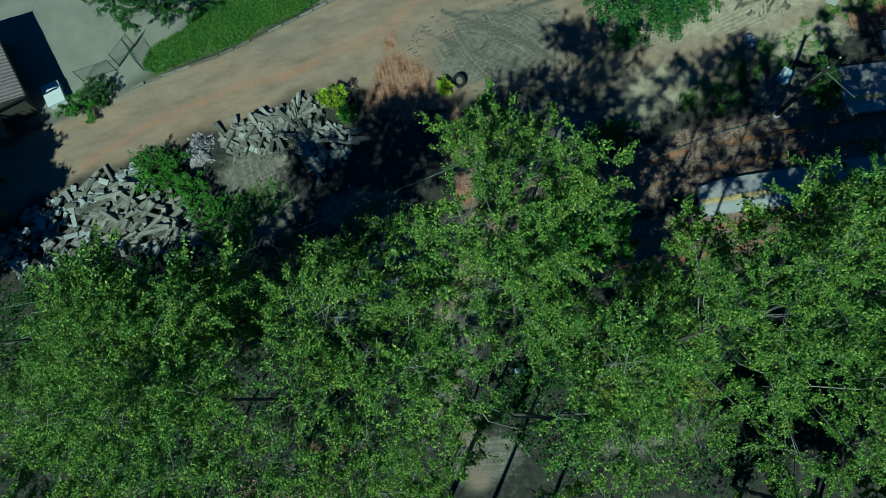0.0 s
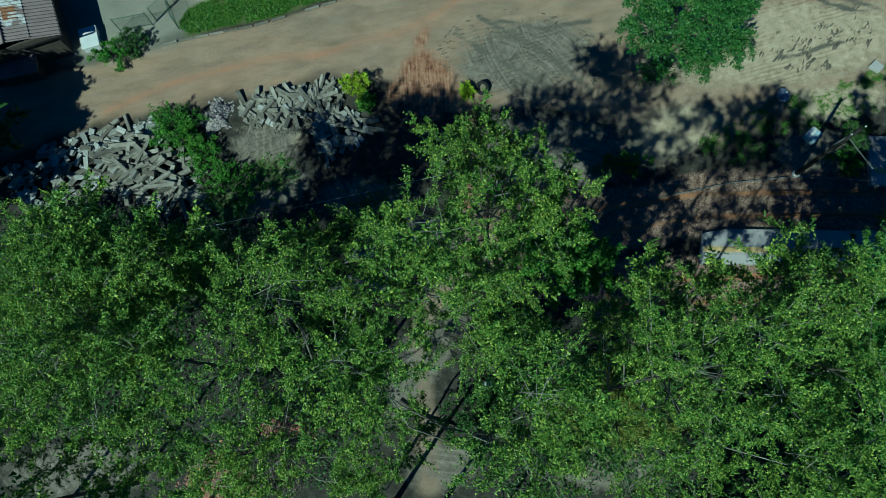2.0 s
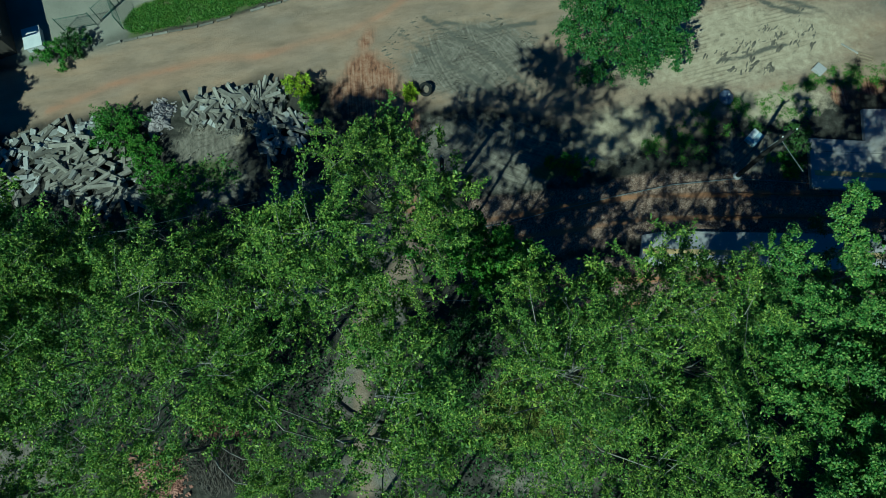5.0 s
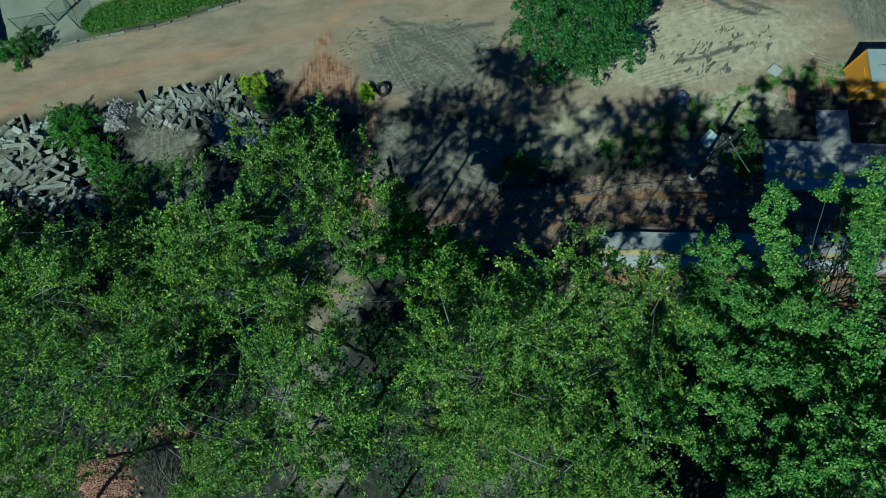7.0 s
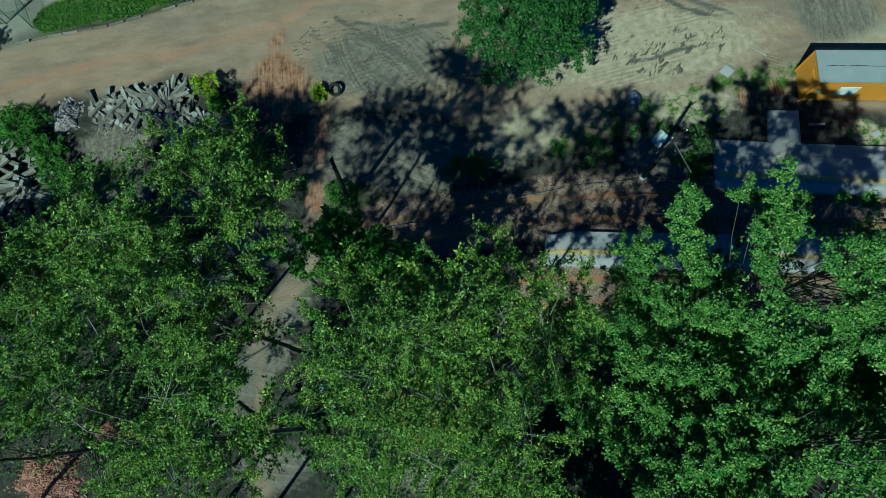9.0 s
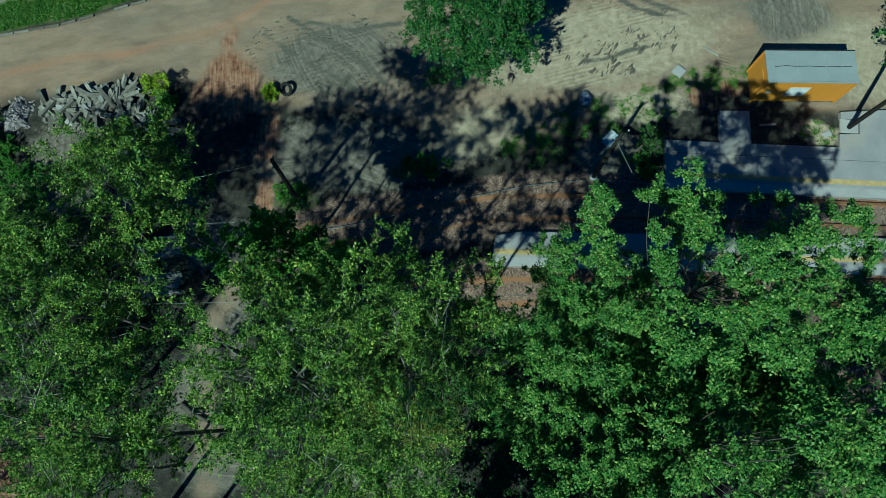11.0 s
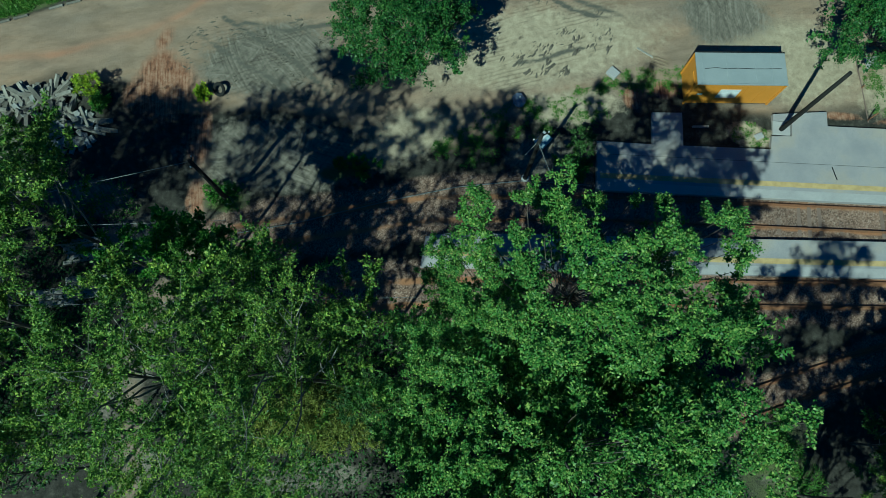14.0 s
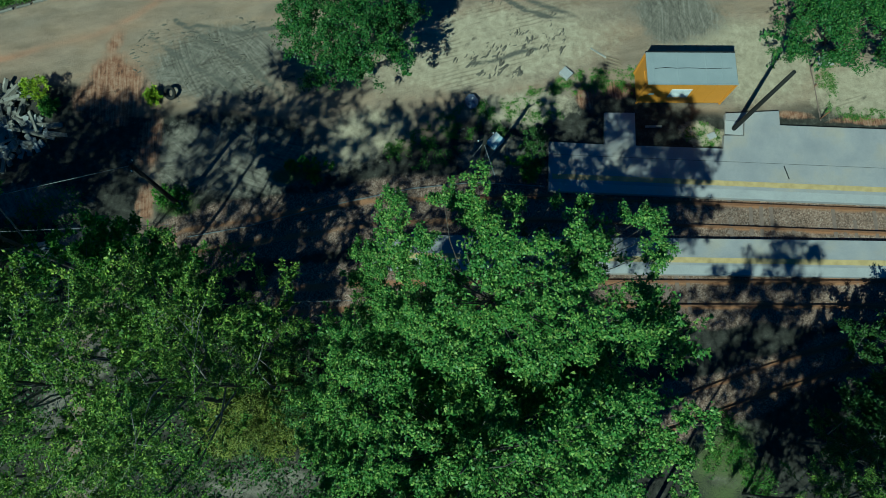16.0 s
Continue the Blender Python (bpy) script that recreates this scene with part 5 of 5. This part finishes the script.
part("roof", boxed(-1.45, -0.65, 1.2, 1.25, 0.65, 1.26, 0.01), BROWN_ROOF, lean)

cart = thing("white_cabinet", -27.72, 17.62, 0.0, 24, "white boxy cabinet standing beside the shed", "cabinet")
part("body", boxed(-0.55, -0.72, 0.02, 0.55, 0.72, 0.55, 0.02), WHITE, cart)
part("lid", boxed(-0.60, -0.78, 0.55, 0.60, 0.78, 0.60, 0.015), WHITE, cart, "flat white lid with a blue tint")


# ---------------------------------------------------------------- wire gate and kerb stones
def wire_panel(length, height, label, x, y, rz, name="wire_fence"):
    t = thing(name, x, y, 0, rz, label, "fence", "green wire fence panels")
    part("post", tubes([[((0, 0, -0.1), 0.03), ((0, 0, height + 0.1), 0.03)]], 6), GREEN_METAL, t)
    part("post", tubes([[((length, 0, -0.1), 0.03), ((length, 0, height + 0.1), 0.03)]], 6), GREEN_METAL, t)
    part("rail", tubes([[((0, 0, height), 0.02), ((length, 0, height), 0.02)]], 5), GREEN_METAL, t)
    part("rail", tubes([[((0, 0, 0.15), 0.02), ((length, 0, 0.15), 0.02)]], 5), GREEN_METAL, t)
    n = int(length / 0.12)
    part("mesh", tubes([[((length * i / n, 0, 0.15), 0.006), ((length * i / n, 0, height), 0.006)] for i in range(1, n)] + [[((0, 0, z), 0.005), (((length, 0, z)), 0.005)] for z in np.arange(0.3, height, 0.2)], 4), GREEN_METAL, t, "fine green wire mesh")
    return t


wire_panel(2.2, 1.4, "green wire fence panel beside the lane", -26.0, 18.6, 18)
wire_panel(1.7, 1.5, "green wire gate leaf standing open", -23.7, 19.6, 55, name="wire_gate")
wire_panel(1.7, 1.5, "green wire gate leaf standing open", -22.1, 19.2, 120, name="wire_gate")


def kerb():
    rng = random.Random(9)
    t = thing("kerb", -25.3, 16.8, 0, 0, "worn pale kerb stones along the lane", "kerb", "", "structure")
    inv = t.matrix_world.inverted()
    me = mesh_of(boxed(-0.48, -0.07, -0.12, 0.48, 0.07, 0.09, 0.02), "kerb_stone", RUBBLE)
    pts = [p for p in KERB if -30 < p[0] < -3]
    for (ax, ay), (bx, by) in zip(pts, pts[1:]):
        ln = math.hypot(bx - ax, by - ay)
        for i in range(int(ln)):
            f = (i + 0.5) / int(ln)
            if rng.random() < 0.06:
                continue
            s = new("kerb_stone", me)
            s.parent, s.matrix_parent_inverse = t, inv
            s.matrix_basis = pose(ax + (bx - ax) * f, ay + (by - ay) * f, rng.uniform(-0.01, 0.04), 0, rng.uniform(-2, 2), math.degrees(math.atan2(by - ay, bx - ax)) + rng.uniform(-2, 2))


kerb()


# ---------------------------------------------------------------- rubble heaps
def slab_meshes(material, sizes, name, seed):
    rng = random.Random(seed)
    out = []
    for l, w, h in sizes:
        bm = boxed(-l / 2, -w / 2, -h / 2, l / 2, w / 2, h / 2, min(w, h) * 0.08)
        for v in bm.verts:
            v.co += Vector((rng.uniform(-0.03, 0.03), rng.uniform(-0.012, 0.012), rng.uniform(-0.012, 0.012)))
        out.append(mesh_of(bm, name, material))
    return out


def heap(name, outline, count, height, meshes, piece, label, category, seed, main_turn):
    """A heap of loose pieces within an outline."""
    rng = random.Random(seed)
    cx, cy = sum(p[0] for p in outline) / len(outline), sum(p[1] for p in outline) / len(outline)
    t = thing(name, cx, cy, 0, 0, label, category, "concrete rubble heaps" if "concrete" in label else "")
    def inside(x, y):
        n, ok = len(outline), False
        for i in range(n):
            (x1, y1), (x2, y2) = outline[i], outline[(i + 1) % n]
            if (y1 > y) != (y2 > y) and x < (x2 - x1) * (y - y1) / (y2 - y1) + x1:
                ok = not ok
        return ok
    def rim(x, y):
        return min(math.hypot(x - a, y - b) for a, b in dense)
    dense = [(a[0] + (b[0] - a[0]) * k / 8, a[1] + (b[1] - a[1]) * k / 8) for a, b in zip(outline, outline[1:] + outline[:1]) for k in range(8)]
    xs, ys = [p[0] for p in outline], [p[1] for p in outline]
    done = 0
    while done < count:
        x, y = rng.uniform(min(xs), max(xs)), rng.uniform(min(ys), max(ys))
        if not inside(x, y):
            continue
        hh = height * min(1, rim(x, y) / 1.3) * rng.uniform(0.15, 1.0)
        s = new(piece, rng.choice(meshes))
        s.parent = t
        turn = main_turn + rng.gauss(0, 38) if rng.random() < 0.7 else rng.uniform(0, 180)
        s.matrix_basis = pose(x - cx, y - cy, 0.07 + hh, rng.gauss(0, 16), rng.gauss(0, 12), turn)
        done += 1
    return t


def stone_pile(name, cx, cy, rx, ry, h, n, size, material, label, category, seed):
    """A mound of small stones as one mesh, on a core of earth."""
    rng = np.random.default_rng(seed)
    a, f = rng.random(n) * 6.283, np.sqrt(rng.random(n))
    f = np.where(rng.random(n) < 0.12, f * 1.35, f)
    lump = 0.80 + 0.16 * np.sin(2 * a + seed) + 0.12 * np.sin(5 * a + 2 * seed) + 0.08 * np.sin(9 * a)
    P = np.stack([cx + rx * f * lump * np.cos(a), cy + ry * f * lump * np.sin(a), h * np.maximum(0, 1 - f ** 1.6) + 0.01], -1)
    base = np.array([(1, 0, 0), (-1, 0, 0), (0, 1, 0), (0, -1, 0), (0, 0, 0.8), (0, 0, -0.8)], float)
    tri = np.array([(0, 2, 4), (2, 1, 4), (1, 3, 4), (3, 0, 4), (2, 0, 5), (1, 2, 5), (3, 1, 5), (0, 3, 5)])
    s = size * (0.5 + rng.random((n, 1, 1)))
    J = base[None] + rng.normal(size=(n, 6, 3)) * 0.28
    V = (P[:, None] + J * s).reshape(-1, 3)
    F = (tri[None] + 6 * np.arange(n)[:, None, None]).reshape(-1, 3)
    k = 40
    core = [(cx + rx * 0.72 * g * math.cos(6.283 * i / k), cy + ry * 0.72 * g * math.sin(6.283 * i / k), h * (1 - g ** 1.6) - 0.03 * 1) for g in (1.0, 0.75, 0.5, 0.25) for i in range(k)] + [(cx, cy, h - 0.02)]
    o = len(V)
    CF = [(o + r * k + i, o + r * k + (i + 1) % k, o + (r + 1) * k + (i + 1) % k, o + (r + 1) * k + i) for r in range(3) for i in range(k)]
    CT = [(o + 3 * k + i, o + 3 * k + (i + 1) % k, o + 4 * k) for i in range(k)]
    me = bpy.data.meshes.new(name)
    me.from_pydata([tuple(v) for v in V] + core, [], [tuple(q) for q in F] + CF + CT)
    me.materials.append(material)
    return tagged(new(name, me), label, category, kind="stuff")


planks = slab_meshes(RUBBLE, [(2.1, 0.24, 0.2), (1.7, 0.26, 0.2), (1.3, 0.28, 0.18), (1.9, 0.20, 0.18), (1.0, 0.28, 0.18), (0.75, 0.30, 0.2), (2.2, 0.26, 0.2), (0.9, 0.22, 0.16), (0.7, 0.2, 0.15), (1.1, 0.22, 0.16), (0.55, 0.24, 0.15)], "concrete_beam", 3)
chunks = slab_meshes(PALE_RUBBLE, [(0.5, 0.3, 0.16), (0.62, 0.36, 0.14), (0.4, 0.32, 0.16), (0.8, 0.28, 0.13), (0.55, 0.22, 0.12)], "concrete_block", 4)
heap("rubble_heap", [(-25.6, 11.4), (-22.6, 12.4), (-21.4, 11.2), (-18.6, 9.4), (-18.3, 7.2), (-20.6, 6.4), (-23.0, 6.6), (-24.6, 8.6)], 165, 0.85, planks + chunks[:2], "concrete_beam", "heap of broken grey concrete beams on the ground", "rubble", 81, 20)
heap("rubble_heap", [(-31.5, 7.4), (-28.6, 10.2), (-26.2, 11.4), (-24.6, 10.6), (-24.4, 8.2), (-26.4, 6.2), (-29.5, 5.6)], 150, 0.6, chunks + planks[4:6], "concrete_block", "heap of broken grey concrete blocks on the ground", "rubble", 82, 60)
heap("rubble_heap", [(-23.6, 11.9), (-22.2, 12.6), (-21.6, 11.6), (-22.6, 10.4)], 40, 0.7, chunks, "concrete_block", "heap of pale concrete blocks beside a bush", "rubble", 83, 60)
heap("rubble_heap", [(-16.9, 13.9), (-15.8, 14.7), (-13.8, 15.5), (-12.6, 15.8), (-10.8, 15.9), (-10.1, 15.1), (-10.7, 14.2), (-12.1, 13.9), (-14.2, 12.9), (-16.4, 13.0)], 150, 0.75, planks + chunks[:2], "concrete_beam", "heap of broken grey concrete beams along the lane", "rubble", 84, 115)
heap("rubble_heap", [(-12.0, 14.0), (-9.4, 14.4), (-7.3, 13.5), (-8.8, 12.4), (-10.6, 11.0), (-11.6, 11.8)], 70, 0.6, chunks + planks[2:5], "concrete_block", "heap of broken concrete beams in tree shade", "rubble", 85, 115)
stone_pile("brick_heap", -14.0, -8.9, 2.4, 1.6, 0.5, 2600, 0.075, BRICK_RUBBLE, "heap of crumbled reddish brick under the trees", "rubble", 86)
stone_pile("brick_heap", -10.6, -5.9, 1.6, 0.8, 0.25, 1300, 0.065, BRICK_RUBBLE, "heap of crumbled reddish brick under the trees", "rubble", 89)


def brush_heap(cx, cy, r, h, n, seed):
    """A mound of dark dry branches, bent and lying roughly one way."""
    rng = random.Random(seed)
    paths = []
    for i in range(n):
        a, f = rng.uniform(0, 6.283), math.sqrt(rng.random())
        x, y, z = cx + r * f * math.cos(a), cy + r * f * math.sin(a), h * (1 - f ** 1.7) + rng.uniform(0.0, 0.2)
        ln, turn, bend = rng.uniform(0.5, 1.5), rng.gauss(1.9, 0.55), rng.gauss(0.0, 0.35)
        path = []
        for k in range(4):
            path.append((Vector((x, y, max(0.02, z))), 0.026 * (1 - 0.22 * k) * rng.uniform(0.6, 1.3)))
            x, y, z = x + ln / 3 * math.cos(turn), y + ln / 3 * math.sin(turn), z + rng.uniform(-0.08, 0.04)
            turn += bend
        paths.append(path)
    me = tubes(paths, 4)
    me.materials.append(BARK)
    return tagged(new("brush_heap", me), "mound of dark dry branches heaped under the trees", "brush heap", kind="stuff")


brush_heap(-10.2, -8.0, 1.6, 0.9, 520, 97)
stone_pile("gravel_heap", -18.3, 13.1, 1.0, 1.15, 0.6, 1100, 0.085, GRAVEL, "small heap of pinkish grey gravel", "gravel", 87)
stone_pile("rubble_stones", -13.4, 12.9, 1.3, 0.9, 0.15, 500, 0.06, RUBBLE, "scattered concrete crumbs beside the heap", "gravel", 88)


def clods(name, cx, cy, rx, ry, n, size, turn, label, seed, material=DARK_SOIL, category="soil"):
    """Dark lumps of turned-up soil pressed into the sand in rows, as one mesh."""
    rng = np.random.default_rng(seed)
    a, f = rng.random(n) * 6.283, np.sqrt(rng.random(n))
    x, y = cx + rx * f * np.cos(a), cy + ry * f * np.sin(a)
    keep = (value_noise(x, y, 1.3, seed) > 0.5) & (value_noise(x * 0.6 + y * 0.8, y * 0.6 - x * 0.8, 0.55, seed + 1) > 0.45)
    x, y = x[keep], y[keep]
    k = len(x)
    ring = np.linspace(0, 6.283, 7)[:-1]
    w = size * (0.35 + rng.random((k, 1)) ** 2 * 1.3)
    th = np.radians(turn) + rng.normal(size=(k, 1)) * 0.35
    u = w * np.cos(ring) * (1.7 + 1.3 * rng.random((k, 6)))
    v = w * np.sin(ring) * (0.45 + 0.4 * rng.random((k, 6)))
    X = x[:, None] + u * np.cos(th) - v * np.sin(th)
    Y = y[:, None] + u * np.sin(th) + v * np.cos(th)
    low = np.stack([X, Y, np.full_like(X, -0.04)], -1)
    top = np.stack([x, y, 0.045 + 0.2 * w[:, 0]], -1)[:, None]
    V = np.concatenate([low, top], 1).reshape(-1, 3)
    F = [(7 * i + j, 7 * i + (j + 1) % 6, 7 * i + 6) for i in range(k) for j in range(6)]
    me = bpy.data.meshes.new(name)
    me.from_pydata([tuple(p) for p in V], [], F)
    me.materials.append(material)
    return tagged(new(name, me), label, category, kind="stuff")


clods("soil_clods", 19.6, 23.6, 4.6, 3.2, 1300, 0.11, 60, "dark clods of turned-up soil on the sandy yard", 131)
clods("soil_clods", 1.2, 19.6, 5.6, 3.4, 1100, 0.10, 20, "dark clods on the churned grey soil", 132)
clods("rubbish_bits", 18.6, 16.3, 2.8, 1.3, 420, 0.045, 30, "small pale bits of rubbish strewn among weeds", 134, PALE_RUBBLE, "rubbish")
clods("rubbish_bits", 33.4, 17.6, 1.2, 0.8, 200, 0.04, 30, "small pale bits of rubbish beside the pole", 135, PALE_RUBBLE, "rubbish")
clods("soil_clods", -15.0, 11.4, 3.0, 2.2, 500, 0.09, 60, "dark clods between the rubble heaps", 133)


# ---------------------------------------------------------------- small things on the yard
cab = thing("electric_cabinet", 20.02, 15.74, 0, -38, "pale blue metal cabinet standing in weeds", "cabinet")
part("body", boxed(-0.36, -0.44, -0.02, 0.36, 0.44, 0.40, 0.015), PALE_BLUE, cab)
part("lid", boxed(-0.38, -0.47, 0.40, -0.01, 0.47, 0.44, 0.008), WHITE, cab, "white lid half")
part("lid", boxed(0.03, -0.47, 0.40, 0.38, 0.47, 0.44, 0.008), PALE_BLUE, cab, "pale blue lid half")

blk = thing("concrete_block", 24.28, 21.1, 0, -38, "pale concrete block standing on the sand", "block")
part("body", boxed(-0.36, -0.30, -0.03, 0.36, 0.30, 0.28, 0.02), EDGE_CONCRETE, blk)


def bag(x, y, r, material, label):
    bm = bmesh.new()
    bmesh.ops.create_icosphere(bm, subdivisions=4, radius=1)
    for v in bm.verts:
        d = v.co.normalized()
        k = 1 + 0.16 * noise.noise(d * 2.3 + Vector((x, y, 0))) + 0.07 * noise.noise(d * 6)
        v.co = Vector((d.x * r * k, d.y * r * 1.15 * k, max(-0.02, 0.42 * r + d.z * r * 0.75 * k)))
    t = thing("bag", x, y, 0, 20, label, "bag")
    part("sack", mesh_of(bm, "sack", material, True), material, t)
    part("knot", tubes([[((0.02, 0, 1.05 * r), 0.06), ((0.03, 0.02, 1.3 * r), 0.03), ((0.06, 0.05, 1.45 * r), 0.07)]], 7), WHITE, t, "tied white neck")
    return t


bag(18.25, 18.4, 0.42, BLUE_BAG, "full dark blue rubbish bag on sand")


def tyre(x, y, z, rx, rz, label):
    bm = bmesh.new()
    n, m = 28, 10
    rows = []
    for i in range(n):
        a = 2 * math.pi * i / n
        rows.append([bm.verts.new(((0.36 + 0.11 * math.cos(b)) * math.cos(a), (0.36 + 0.11 * math.cos(b)) * math.sin(a), 0.10 * math.sin(b))) for b in (2 * math.pi * j / m for j in range(m))])
    for i in range(n):
        for j in range(m):
            bm.faces.new((rows[i][j], rows[(i + 1) % n][j], rows[(i + 1) % n][(j + 1) % m], rows[i][(j + 1) % m]))
    t = thing("tyre", x, y, z, 0, label, "tyre")
    t.matrix_world = pose(x, y, z, rx, 0, rz)
    part("tread", mesh_of(bm, "tread", RUBBER, True), RUBBER, t)


tyre(-1.25, 16.85, 0.26, 38, -30, "black tyre lying on bare grey soil")

sheet = thing("white_crate", 1.0, -2.15, 0.0, 15, "white plastic crate standing under the trees", "crate")
part("body", boxed(-0.32, -0.24, -0.02, 0.32, 0.24, 0.40, 0.02), WHITE, sheet)
part("rim", boxed(-0.35, -0.27, 0.36, 0.35, 0.27, 0.42, 0.015), WHITE, sheet)

lad = thing("pallet", 27.3, 22.1, 0, -14, "weathered brown wooden pallet frame lying on sand", "pallet")
for i in range(5):
    part("board", boxed(-0.55, -0.5 + i * 0.23, 0.06, 0.55, -0.42 + i * 0.23, 0.09, 0.004), BROWN_WOOD, lad)
for x in (-0.5, 0.42):
    part("bearer", boxed(x, -0.55, -0.02, x + 0.08, 0.55, 0.06, 0.004), BROWN_WOOD, lad)


def plank(x, y, ln, rz, label, w=0.12):
    t = thing("plank", x, y, 0, rz, label, "plank", "loose planks")
    part("board", boxed(-ln / 2, -w / 2, -0.01, ln / 2, w / 2, 0.05, 0.006), WOOD, t)


plank(26.4, 22.9, 1.3, -28, "grey weathered plank lying on sand")
plank(30.2, 18.0, 1.1, 8, "pale plank lying in shade", 0.14)


def sleeper_stack(x, y, rz, rows, layers, label, seed):
    rng = random.Random(seed)
    t = thing("sleeper_stack", x, y, 0, rz, label, "sleeper stack", "stacks of old sleepers")
    me = mesh_of(boxed(-1.3, -0.12, 0, 1.3, 0.12, 0.17, 0.02), "sleeper", WOOD)
    for k in range(layers):
        for i in range(rows - k):
            s = new("sleeper", me)
            s.parent = t
            s.matrix_basis = pose(rng.uniform(-0.25, 0.25), (i - (rows - k) / 2) * 0.31, k * 0.175 - 0.01, 0, 0, rng.uniform(-4, 4))


sleeper_stack(-7.4, 5.6, 16, 5, 2, "stack of old grey sleepers in deep shade", 1)
sleeper_stack(-6.9, 3.3, 14, 5, 2, "stack of old grey sleepers beside a path", 2)
sleeper_stack(-8.6, 2.4, 12, 4, 2, "stack of old grey sleepers beside a path", 3)


fallen = thing("log", -2.2, -4.3, 0.12, 0, "dark bent log lying across the sandy path", "log")
part("stem", tubes([[((-1.9, 0.75, 0.0), 0.13), ((-1.1, 0.25, 0.03), 0.12), ((0.0, -0.15, 0.05), 0.11), ((1.2, -0.3, 0.04), 0.09), ((2.0, -0.55, 0.0), 0.06)]], 9), BARK, fallen)
part("branch", tubes([[((0.4, -0.2, 0.06), 0.05), ((0.8, 0.2, 0.12), 0.035), ((1.1, 0.7, 0.02), 0.02)]], 6), BARK, fallen)


# ---------------------------------------------------------------- old edging east of the yard
def edging():
    t = thing("edging", 40.5, 23.5, 0, 0, "rusty low metal edging between yard and field", "edging")
    inv = t.matrix_world.inverted()
    me = strip([(39.7, 28.2), (40.4, 24.6), (40.8, 22.0), (41.15, 19.55)], 0.05, -0.1, 0.10)
    part("rail", me, SLEEPER, t).matrix_parent_inverse = inv
    for x, y, h in ((40.42, 24.5, 0.5), (40.8, 22.0, 0.4), (41.12, 19.7, 1.15)):
        part("post", tubes([[((x, y, -0.1), 0.04), ((x, y, h), 0.035)]], 6), RUST, t).matrix_parent_inverse = inv


edging()
plate = thing("concrete_plate", 41.6, 24.0, 0, 20, "pale concrete plate lying under tree edge", "plate")
part("plate", boxed(-0.5, -0.4, -0.02, 0.5, 0.4, 0.08, 0.02), EDGE_CONCRETE, plate)
post = thing("platform_post", 38.7, 15.6, 0.30, -70, "thin dark fallen rod lying on the platform", "rod")
part("rod", boxed(-0.45, -0.025, 0.0, 0.45, 0.025, 0.05, 0.008), DARK_METAL, post)
stone = thing("stone", 34.0, 17.75, 0, 30, "pale broken slab among weeds by platform", "stone")
part("slab", boxed(-0.28, -0.2, -0.02, 0.28, 0.2, 0.12, 0.03), EDGE_CONCRETE, stone)
